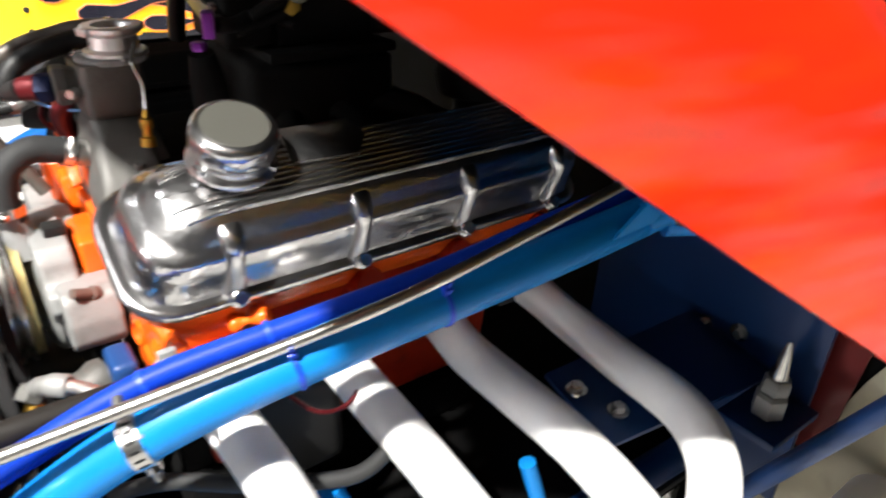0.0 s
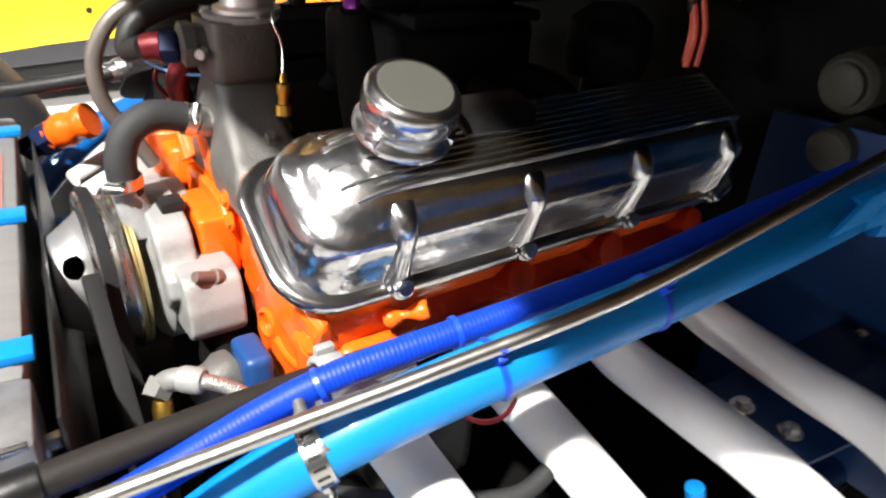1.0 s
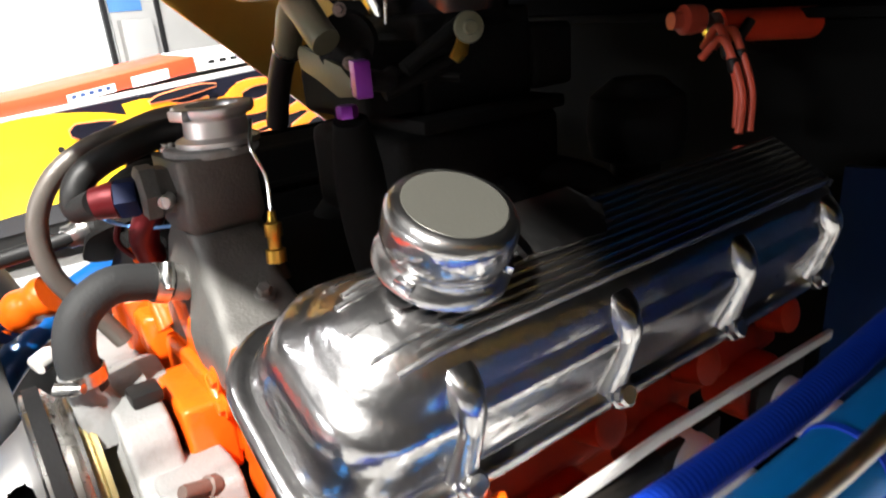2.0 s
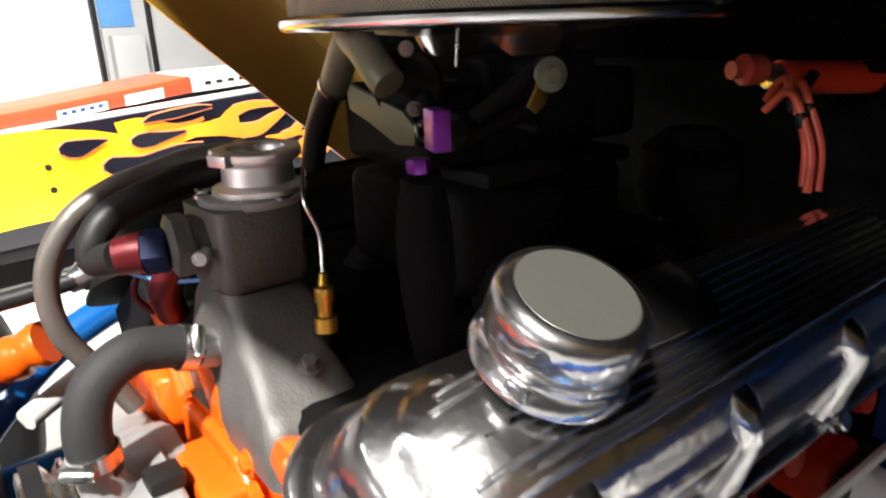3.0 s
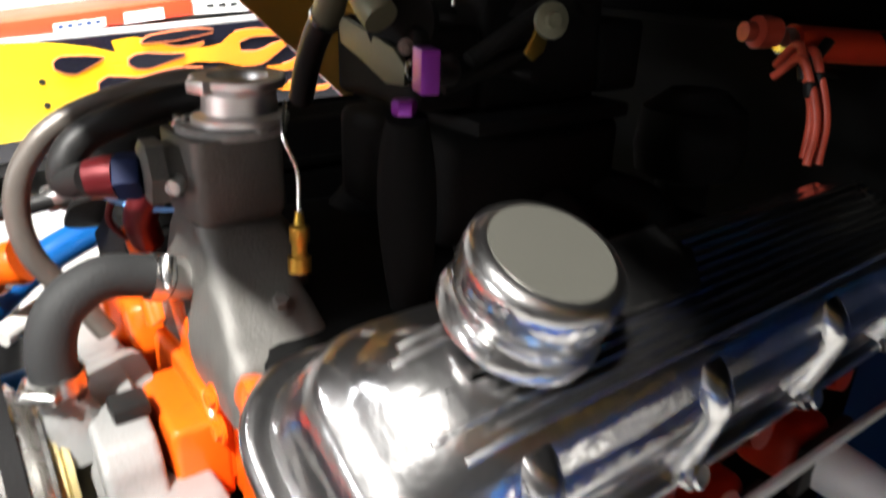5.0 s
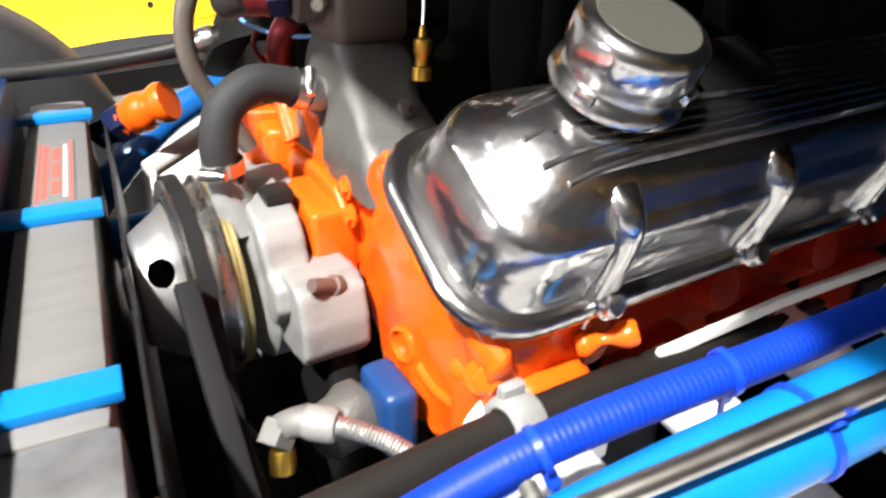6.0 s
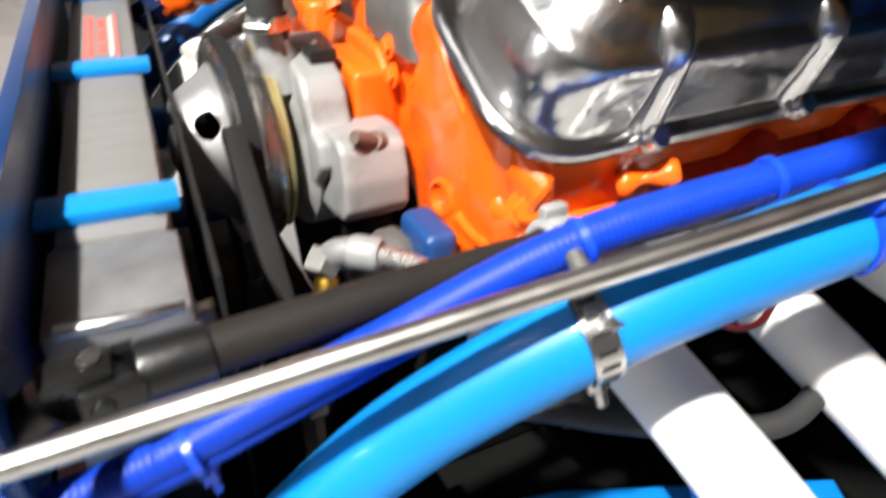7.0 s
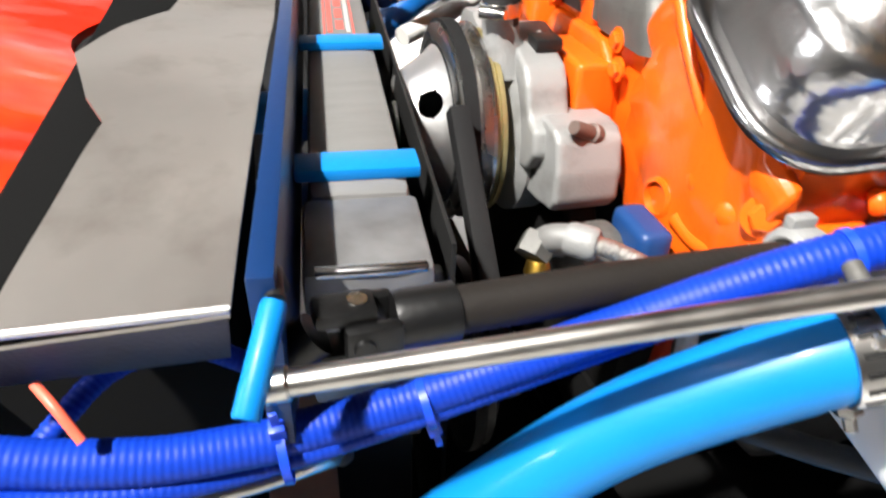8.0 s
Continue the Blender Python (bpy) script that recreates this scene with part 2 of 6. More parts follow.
def flame_material():
    m = material("yellow_to_orange_flame_paint", (0.9, 0.6, 0.02), 0.2, coat=0.6, vary=0.04)
    n, k = m.node_tree.nodes, m.node_tree.links
    co = n.new("ShaderNodeTexCoord")
    sep = n.new("ShaderNodeSeparateXYZ")
    k.new(co.outputs["Object"], sep.inputs[0])
    ns = n.new("ShaderNodeTexNoise")
    ns.inputs["Scale"].default_value = 3.0
    k.new(co.outputs["Object"], ns.inputs["Vector"])
    add = n.new("ShaderNodeMath")
    add.operation = "MULTIPLY_ADD"
    add.inputs[1].default_value, add.inputs[2].default_value = 0.35, -0.17
    k.new(ns.outputs["Fac"], add.inputs[0])
    tot = n.new("ShaderNodeMath")
    k.new(sep.outputs["X"], tot.inputs[0])
    k.new(add.outputs[0], tot.inputs[1])
    ramp = n.new("ShaderNodeValToRGB")
    e = ramp.color_ramp.elements
    e[0].position, e[0].color = 0.25, (0.93, 0.66, 0.02, 1)
    e[1].position, e[1].color = 1.0, (0.92, 0.27, 0.02, 1)
    mid = e.new(0.7)
    mid.color = (0.95, 0.46, 0.012, 1)
    k.new(tot.outputs[0], ramp.inputs[0])
    k.new(ramp.outputs[0], n["Principled BSDF"].inputs["Base Color"])
    return m


FLAME = flame_material()

# ---- builders ----


def mesh_of(bm, name, mat, smooth=True):
    bmesh.ops.recalc_face_normals(bm, faces=bm.faces)
    me = bpy.data.meshes.new(name)
    bm.to_mesh(me)
    bm.free()
    for m in (mat if isinstance(mat, (list, tuple)) else [mat]):
        me.materials.append(m)
    if smooth:
        me.shade_smooth()
        me.set_sharp_from_angle(angle=radians(38))
    return me


def thing(name, place, label, category, group="", kind=""):
    ob = new(name)
    ob.empty_display_size = 0.05
    ob.location = place
    bpy.context.view_layer.update()
    return tagged(ob, label, category, group, kind)


def part(name, bm, mat, parent, label=""):
    ob = new(name, mesh_of(bm, name, mat))
    if parent is not None:
        ob.parent = parent
        p = parent
        at = Matrix.Identity(4)
        while p is not None:
            at = p.matrix_basis @ at
            p = p.parent
        ob.matrix_basis = at.inverted()
    if label:
        tagged(ob, label)
    return ob


def solo(name, bm, mat, label, category, group="", kind=""):
    """One plain mesh as a thing; its origin at the middle of its foot."""
    ob = new(name, mesh_of(bm, name, mat))
    return tagged(ob, label, category, group, kind)


def merge(*bms):
    """Several bmeshes as one mesh."""
    out = bmesh.new()
    for b in bms:
        me = bpy.data.meshes.new("tmp")
        b.to_mesh(me)
        b.free()
        out.from_mesh(me)
        bpy.data.meshes.remove(me)
    return out


def smooth_path(pts, steps=6):
    """A Catmull-Rom line through the points."""
    p = [Vector(q) for q in pts]
    if len(p) < 3:
        return p
    p = [2 * p[0] - p[1], *p, 2 * p[-1] - p[-2]]
    out = []
    for i in range(1, len(p) - 2):
        for s in range(steps):
            t = s / steps
            a, b, c, d = p[i - 1:i + 3]
            out.append(0.5 * (2 * b + (c - a) * t + (2 * a - 5 * b + 4 * c - d) * t * t + (3 * b - a - 3 * c + d) * t ** 3))
    out.append(p[-2])
    return out


def sweep(pts, r, seg=16, steps=6, caps=True, wave=0.0, pitch=0.004, twist=None):
    """A round tube along a smooth line; wave: depth of its corrugations."""
    line = smooth_path(pts, steps)
    if wave:
        dense, left = [line[0]], 0.0
        for a, b in zip(line, line[1:]):
            d = (b - a).length
            s = pitch / 4 - left
            while s <= d:
                dense.append(a.lerp(b, s / d))
                s += pitch / 4
            left = d - (s - pitch / 4)
        line = dense
    bm = bmesh.new()
    up = Vector((0, 0, 1))
    rings = []
    side = None
    for i, q in enumerate(line):
        d = (line[min(i + 1, len(line) - 1)] - line[max(i - 1, 0)]).normalized()
        if side is None:
            side = d.cross(up)
            if side.length < 0.1:
                side = d.cross(Vector((1, 0, 0)))
        side = (side - d * side.dot(d)).normalized()
        other = d.cross(side)
        rad = r(i / (len(line) - 1)) if callable(r) else r
        if wave:
            rad += wave * (0.5, 0.1, -0.5, 0.1)[i % 4]
        rings.append([bm.verts.new(q + rad * (math.cos(a) * side + math.sin(a) * other)) for a in (2 * math.pi * j / seg for j in range(seg))])
    for a, b in zip(rings, rings[1:]):
        for j in range(seg):
            bm.faces.new((a[j], a[(j + 1) % seg], b[(j + 1) % seg], b[j]))
    if caps:
        bm.faces.new(rings[0])
        bm.faces.new(rings[-1])
    return bm


def axes(direction, hint=(0, 0, 1)):
    d = Vector(direction).normalized()
    s = d.cross(Vector(hint))
    if s.length < 0.05:
        s = d.cross(Vector((1, 0, 0)))
    s.normalize()
    return s, d.cross(s), d


def lathe(base, direction, profile, seg=28, close=True):
    """Turns (radius, height) pairs round an axis from base."""
    s, o, d = axes(direction)
    base = Vector(base)
    bm = bmesh.new()
    rings = []
    for r, h in profile:
        c = base + d * h
        if r < 1e-5:
            rings.append([bm.verts.new(c)])
        else:
            rings.append([bm.verts.new(c + r * (math.cos(a) * s + math.sin(a) * o)) for a in (2 * math.pi * j / seg for j in range(seg))])
    for a, b in zip(rings, rings[1:]):
        for j in range(seg):
            k = (j + 1) % seg
            if len(a) == 1 and len(b) == 1:
                continue
            if len(a) == 1:
                bm.faces.new((a[0], b[k], b[j]))
            elif len(b) == 1:
                bm.faces.new((a[j], a[k], b[0]))
            else:
                bm.faces.new((a[j], a[k], b[k], b[j]))
    if close:
        for ring in (rings[0], rings[-1]):
            if len(ring) > 2:
                bm.faces.new(ring)
    return bm


def block(lo, hi, bevel=0.004, m=None, segs=2):
    """A box with worn edges between two corners, moved by m."""
    bm = bmesh.new()
    lo, hi = Vector(lo), Vector(hi)
    bmesh.ops.create_cube(bm, size=1, matrix=Matrix.Translation((lo + hi) / 2) @ Matrix.Diagonal((*(hi - lo), 1)))
    if bevel:
        bmesh.ops.bevel(bm, geom=bm.edges[:], offset=bevel, segments=segs, affect="EDGES", profile=0.6)
    if m is not None:
        bmesh.ops.transform(bm, matrix=m, verts=bm.verts)
    return bm


def extrude(outline, along, bevel=0.0, segs=2):
    """A flat outline of 3D points, pushed along a vector."""
    bm = bmesh.new()
    f = bm.faces.new([bm.verts.new(p) for p in outline])
    ex = bmesh.ops.extrude_face_region(bm, geom=[f])
    vs = [v for v in ex["geom"] if isinstance(v, bmesh.types.BMVert)]
    bmesh.ops.translate(bm, verts=vs, vec=along)
    bmesh.ops.recalc_face_normals(bm, faces=bm.faces)
    if bevel:
        bmesh.ops.bevel(bm, geom=bm.edges[:], offset=bevel, segments=segs, affect="EDGES", profile=0.6, clamp_overlap=True)
    return bm


def hexbolt(place, direction, r=0.008, h=0.007, washer=True):
    prof = [(0, h * 1.02), (r * 0.82, h * 1.02), (r, h * 0.85), (r, 0)]
    b = lathe(place, direction, list(reversed(prof)), seg=6, close=False)
    if washer:
        return merge(lathe(place, direction, [(r * 1.45, -0.001), (r * 1.45, 0.0015), (r * 0.8, 0.0018)], seg=20), b)
    return b


def band(place, direction, r, width, thick=0.0012, screw=True, turn=0.0):
    """A worm-drive clamp round a pipe."""
    s, o, d = axes(direction)
    b = lathe(Vector(place) - d * width / 2, d, [(r, 0), (r + thick, 0.0002), (r + thick, width - 0.0002), (r, width)], seg=32, close=False)
    out = [b]
    if screw:
        a = math.cos(turn) * s + math.sin(turn) * o
        t = -math.sin(turn) * s + math.cos(turn) * o
        c = Vector(place) + a * (r + 0.005)
        out.append(lathe(c - t * 0.009, t, [(0.0, 0), (0.0055, 0), (0.0055, 0.016), (0.004, 0.018), (0.004, 0.022), (0, 0.022)], seg=12))
    return merge(*out)


def tie(place, direction, r, width=0.004, turn=0.0, tail=0.012):
    """A nylon tie: a band with its square head and a tail."""
    s, o, d = axes(direction)
    a = math.cos(turn) * s + math.sin(turn) * o
    b = lathe(Vector(place) - d * width / 2, d, [(r, 0), (r + 0.0014, 0.0003), (r + 0.0014, width - 0.0003), (r, width)], seg=26, close=False)
    rot = Matrix((s, o, d)).transposed().to_4x4()
    head = block((-0.004, -0.0035, -0.0035), (0.006, 0.0035, 0.0035), 0.0008, Matrix.Translation(Vector(place) + a * (r + 0.003)) @ Matrix((a, d.cross(a), d)).transposed().to_4x4())
    tl = block((0.004, -0.0008, -0.0018), (0.004 + tail, 0.0008, 0.0018), 0.0004, Matrix.Translation(Vector(place) + a * (r + 0.003)) @ Matrix((a, d.cross(a), d)).transposed().to_4x4())
    return merge(b, head, tl)

# ---- the workshop ----
GLOOM = material("dark_grey_wall", (0.06, 0.06, 0.062), 0.8, vary=0.15, scale=1.5)
solo("floor", block((-6, -5, FLOOR - 0.1), (8, 9, FLOOR), 0), CONCRETE, "pale grey smooth concrete workshop floor", "floor", kind="structure")
solo("ceiling", block((-6, -5, CEIL + 0.1), (8, 9, CEIL + 0.2), 0), CEILPAINT, "grey painted workshop ceiling", "ceiling", kind="structure")
solo("wall_far", block((-6, 7.0, FLOOR), (8, 7.2, CEIL + 0.1), 0), WALLPAINT, "plain white painted workshop wall", "wall", kind="structure")
solo("wall_near", block((-6, -5.0, FLOOR), (8, -4.8, CEIL + 0.1), 0), GLOOM, "plain dark workshop wall", "wall", kind="structure")
solo("wall_front", block((-6.2, -4.8, FLOOR), (-6, 7.0, CEIL + 0.1), 0), WALLPAINT, "plain white painted workshop wall", "wall", kind="structure")
solo("wall_rear", block((8, -4.8, FLOOR), (8.2, 7.0, CEIL + 0.1), 0), GLOOM, "plain dark workshop wall", "wall", kind="structure")


def lamp_case(name, place, sx, sy, label):
    x, y, z = place
    t = thing(name, (x, y, CEIL + 0.1), label, "lamp")
    part("housing", block((x - sx / 2 - 0.04, y - sy / 2 - 0.04, z + 0.02), (x + sx / 2 + 0.04, y + sy / 2 + 0.04, z + 0.07), 0.008), SATIN, t)
    part("drop_rod", lathe((x, y, z + 0.06), (0, 0, 1), [(0.012, 0), (0.012, CEIL + 0.1 - z - 0.06)], 12), STEEL, t)
    return t


lamp_case("bay_lamp", KEY, 0.14, 0.14, "small bright workshop bay lamp hung from the ceiling")
lamp_case("strip_lamp", (-2.1, 0.9, 3.7), 0.3, 2.8, "long workshop strip lamp under the ceiling")
# Made-up case that houses the added front fill light.
FILL_LAMP = thing("fill_lamp", (-6.0, 0.75, 2.2), "made-up strip lamp on the front wall, added for fill", "lamp")
part("back_plate", block((-6.0, -0.1, 2.1), (-5.95, 1.6, 2.3), 0.006), SATIN, FILL_LAMP)
part("arm", block((-5.96, 0.70, 2.18), (-5.63, 0.80, 2.22), 0.004), STEEL, FILL_LAMP)
part("housing", block((-5.66, -0.1, 2.08), (-5.62, 1.6, 2.32), 0.006), SATIN, FILL_LAMP)
lamp_case("tube_lamp", (0.2, 2.5, 3.84), 1.8, 0.3, "long workshop strip lamp under the ceiling")


def door_frame():
    t = thing("door_1", (1.6, 6.97, FLOOR), "grey sliding workshop door with slim black uprights", "door", kind="structure")
    part("door_leaf", block((1.43, 6.955, FLOOR), (2.6, 6.985, 2.6), 0.004), PAINTGREY, t)
    for x in (1.385, 1.83, 2.62):
        part("upright", block((x - 0.02, 6.92, FLOOR), (x + 0.02, 6.99, 2.7), 0.004), SATIN, t, "slim black upright")
    part("head_rail", block((1.36, 6.93, 2.7), (2.64, 6.99, 2.75), 0.004), SATIN, t)
    return t


door_frame()
solo("notice_sheet", block((1.425, 6.945, 1.04), (1.70, 6.953, 1.6), 0.001), GLASSBLUE, "pale blue paper sheet pinned on the door", "paper")
solo("wall_cabinet", block((1.47, 6.80, FLOOR), (1.73, 6.953, 0.97), 0.01), PAINTGREY, "small grey metal cabinet against the door", "cabinet")


# ---- the flame car across the aisle ----
def blade(pts, widths, y, mat, name, parent, label=""):
    """A flat flame lick: a smooth line with a swelling and a tapered tip."""
    line = smooth_path([Vector((p[0], 0, p[1])) for p in pts], 8)
    n = len(line)
    bm = bmesh.new()
    lo, hi = [], []
    for i, q in enumerate(line):
        d = (line[min(i + 1, n - 1)] - line[max(i - 1, 0)]).normalized()
        nv = Vector((-d.z, 0, d.x))
        s = i / (n - 1) * (len(widths) - 1)
        k = min(int(s), len(widths) - 2)
        w = widths[k] + (widths[k + 1] - widths[k]) * (s - k)
        lo.append((q - nv * w, q + nv * w))
    front = [[bm.verts.new((p.x, y, p.z)) for p in pr] for pr in lo]
    back = [[bm.verts.new((p.x, y + 0.006, p.z)) for p in pr] for pr in lo]
    for i in range(n - 1):
        bm.faces.new((front[i][0], front[i + 1][0], front[i + 1][1], front[i][1]))
        bm.faces.new((back[i][0], back[i][1], back[i + 1][1], back[i + 1][0]))
        for e in (0, 1):
            bm.faces.new((front[i][e], front[i + 1][e], back[i + 1][e], back[i][e]))
    bm.faces.new((front[0][0], front[0][1], back[0][1], back[0][0]))
    bm.faces.new((front[-1][0], front[-1][1], back[-1][1], back[-1][0]))
    return part(name, bm, mat, parent, label)


def flame_car():
    Y = 3.2
    t = thing("flame_car", (0.2, 3.9, FLOOR), "black race car with yellow and orange painted flames", "car")

    def slab(name, pts, depth, mat, label="", y=Y):
        return part(name, extrude([Vector((x, y, z)) for x, z in pts], (0, depth, 0), 0.006), mat, t, label)

    slab("body_side", [(-2.2, 0.13), (2.6, 0.36), (2.6, 0.80), (1.4, 0.735), (0.28, 0.655), (-1.4, 0.5), (-2.2, 0.38)], 1.4, BLACKPAINT, "black painted body side")
    slab("sill", [(-2.2, 0.08), (2.6, 0.30), (2.6, 0.36), (-2.2, 0.13)], 1.38, SATIN, "dull black sill", Y + 0.02)
    slab("upper_side", [(-1.2, 0.54), (0.29, 0.665), (0.92, 0.735), (0.92, 0.80), (0.29, 0.722), (-1.2, 0.60)], 0.5, DECALRED, "orange-red painted upper strip", Y + 0.08)
    slab("white_panel", [(0.925, 0.735), (1.9, 0.79), (1.9, 0.83), (0.925, 0.80)], 0.5, DECALWHITE, "white lettered panel", Y + 0.08)
    slab("grey_ledge", [(-1.2, 0.515), (0.29, 0.645), (1.9, 0.765), (1.9, 0.785), (0.29, 0.668), (-1.2, 0.54)], 0.1, PAINTGREY, "", Y + 0.02)
    yf = Y - 0.004
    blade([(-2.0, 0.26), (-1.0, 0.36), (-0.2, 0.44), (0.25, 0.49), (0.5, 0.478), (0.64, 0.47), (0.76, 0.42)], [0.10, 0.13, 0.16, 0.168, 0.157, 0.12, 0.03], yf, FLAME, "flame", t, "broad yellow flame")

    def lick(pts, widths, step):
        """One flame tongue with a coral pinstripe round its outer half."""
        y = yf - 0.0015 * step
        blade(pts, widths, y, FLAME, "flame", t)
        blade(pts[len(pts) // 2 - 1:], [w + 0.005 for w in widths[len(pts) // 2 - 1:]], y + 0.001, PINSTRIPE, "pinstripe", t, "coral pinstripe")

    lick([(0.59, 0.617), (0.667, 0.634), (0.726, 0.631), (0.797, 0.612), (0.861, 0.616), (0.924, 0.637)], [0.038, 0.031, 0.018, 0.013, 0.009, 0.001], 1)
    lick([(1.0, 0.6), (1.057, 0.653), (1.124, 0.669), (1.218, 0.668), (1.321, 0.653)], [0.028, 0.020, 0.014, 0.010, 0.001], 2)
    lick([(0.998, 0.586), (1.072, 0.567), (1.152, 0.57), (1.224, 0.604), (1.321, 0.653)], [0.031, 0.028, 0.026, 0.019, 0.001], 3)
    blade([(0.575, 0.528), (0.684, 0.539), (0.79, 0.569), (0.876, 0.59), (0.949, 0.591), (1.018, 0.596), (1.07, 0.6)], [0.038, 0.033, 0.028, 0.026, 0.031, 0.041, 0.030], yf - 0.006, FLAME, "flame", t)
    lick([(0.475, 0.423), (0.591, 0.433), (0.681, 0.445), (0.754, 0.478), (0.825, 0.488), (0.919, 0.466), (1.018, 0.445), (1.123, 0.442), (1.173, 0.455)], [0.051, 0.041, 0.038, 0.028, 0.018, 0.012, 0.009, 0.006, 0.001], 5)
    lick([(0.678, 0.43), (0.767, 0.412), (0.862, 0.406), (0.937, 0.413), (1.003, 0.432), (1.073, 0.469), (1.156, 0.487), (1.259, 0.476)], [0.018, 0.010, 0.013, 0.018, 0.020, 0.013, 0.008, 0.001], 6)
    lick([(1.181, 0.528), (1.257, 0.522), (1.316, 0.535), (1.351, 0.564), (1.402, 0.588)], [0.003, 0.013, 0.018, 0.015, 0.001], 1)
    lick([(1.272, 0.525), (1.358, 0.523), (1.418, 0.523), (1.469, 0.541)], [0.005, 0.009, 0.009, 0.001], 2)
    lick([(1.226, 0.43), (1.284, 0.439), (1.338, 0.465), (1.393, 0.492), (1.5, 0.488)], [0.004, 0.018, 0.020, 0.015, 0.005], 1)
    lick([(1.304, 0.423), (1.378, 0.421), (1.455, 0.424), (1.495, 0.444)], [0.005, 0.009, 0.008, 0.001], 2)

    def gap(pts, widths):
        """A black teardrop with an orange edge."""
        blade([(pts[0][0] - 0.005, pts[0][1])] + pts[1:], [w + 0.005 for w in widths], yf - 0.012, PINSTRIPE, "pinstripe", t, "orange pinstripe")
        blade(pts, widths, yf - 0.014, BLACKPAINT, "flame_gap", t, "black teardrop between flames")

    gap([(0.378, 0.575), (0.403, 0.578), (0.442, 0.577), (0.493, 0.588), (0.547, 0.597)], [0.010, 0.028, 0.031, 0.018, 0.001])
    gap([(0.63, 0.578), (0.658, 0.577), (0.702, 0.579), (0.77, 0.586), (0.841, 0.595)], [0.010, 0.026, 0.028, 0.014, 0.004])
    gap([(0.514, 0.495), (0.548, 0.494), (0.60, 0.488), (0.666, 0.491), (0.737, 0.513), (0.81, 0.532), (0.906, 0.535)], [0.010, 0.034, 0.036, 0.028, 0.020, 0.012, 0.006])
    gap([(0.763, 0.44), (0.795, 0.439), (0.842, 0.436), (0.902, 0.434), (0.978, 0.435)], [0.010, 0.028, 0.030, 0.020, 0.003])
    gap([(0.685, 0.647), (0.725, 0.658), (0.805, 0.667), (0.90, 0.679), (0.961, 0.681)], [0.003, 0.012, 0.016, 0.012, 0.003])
    for x, z in ((0.527, 0.395), (0.572, 0.398), (0.333, 0.522), (0.335, 0.437)):
        part("fastener", lathe((x, yf - 0.001, z), (0, -1, 0), [(0.012, 0), (0.011, 0.004), (0, 0.005)], 16), SATIN, t)
    for x, z, w, h in ((0.50, 0.704, 0.09, 0.016), (0.73, 0.735, 0.075, 0.02)):
        part("sponsor_mark", extrude([Vector((x - w, Y + 0.077, z - h - w * 0.12)), Vector((x + w, Y + 0.077, z - h + w * 0.12)), Vector((x + w, Y + 0.077, z + h + w * 0.12)), Vector((x - w, Y + 0.077, z + h - w * 0.12))], (0, 0.002, 0)), DECALWHITE, t, "white sponsor mark")
    for i in range(5):
        x = 0.435 + i * 0.032
        part("print_bar", extrude([Vector((x - 0.009, Y + 0.074, 0.692 + i * 0.004)), Vector((x + 0.009, Y + 0.074, 0.694 + i * 0.004)), Vector((x + 0.009, Y + 0.074, 0.708 + i * 0.004)), Vector((x - 0.009, Y + 0.074, 0.706 + i * 0.004))], (0, 0.002, 0)), DECALBLUE, t, "dark print bar")
    for i in range(9):
        x = 0.99 + i * 0.05
        part("print_bar", extrude([Vector((x - 0.016, Y + 0.075, 0.762 + i * 0.003)), Vector((x + 0.016, Y + 0.075, 0.764 + i * 0.003)), Vector((x + 0.012, Y + 0.075, 0.778 + i * 0.003)), Vector((x - 0.014, Y + 0.075, 0.776 + i * 0.003))], (0, 0.002, 0)), SATIN, t, "dark print bar")
    for x in (-1.5, 1.9):
        for y in (3.26, 4.35):
            w = part("tyre", lathe((x, y, FLOOR + 0.3), (0, 1, 0), [(0.17, 0.01), (0.27, 0), (0.295, 0.02), (0.3, 0.05), (0.3, 0.17), (0.295, 0.2), (0.27, 0.22), (0.17, 0.21)], 40), RUBBER, t, "black rubber tyre")
            part("rim", lathe((x, y + 0.02, FLOOR + 0.3), (0, 1, 0), [(0, 0.03), (0.05, 0.02), (0.15, 0.04), (0.172, 0.0), (0.172, 0.18), (0, 0.15)], 32), STEEL, w)
    return t


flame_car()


# ---- far front wheel of this car ----
def front_wheel():
    c = (-0.30, 1.50, 0.41)
    t = thing("front_wheel", (c[0], 1.6, FLOOR), "wide black racing tyre on a dark rim", "wheel")
    R = 0.34
    w = part("tyre", lathe(c, (0, 1, 0), [(0.19, 0.02), (0.22, 0.0), (0.29, 0.0), (0.325, 0.015), (R, 0.04), (R, 0.22), (0.325, 0.245), (0.22, 0.26), (0.19, 0.24)], 64), RUBBER, t)
    part("rim", lathe(c, (0, 1, 0), [(0, 0.10), (0.06, 0.09), (0.15, 0.12), (0.185, 0.03), (0.195, 0.015), (0.195, 0.245), (0, 0.22)], 40), SATIN, t)
    return t


front_wheel()

# ---- chassis ----
RAIL = [(-0.165, 0.488, 0.467), (-0.142, 0.485, 0.493), (-0.074, 0.4735, 0.563), (-0.02, 0.459, 0.617), (0.063, 0.432, 0.671), (0.18, 0.408, 0.705), (0.306, 0.394, 0.723), (0.46, 0.389, 0.734), (0.6, 0.389, 0.743), (0.80, 0.389, 0.756)]
RAIL_R = 0.0212


def flip(pts):
    return [(x, 2 * CY - y, z) for x, y, z in pts]


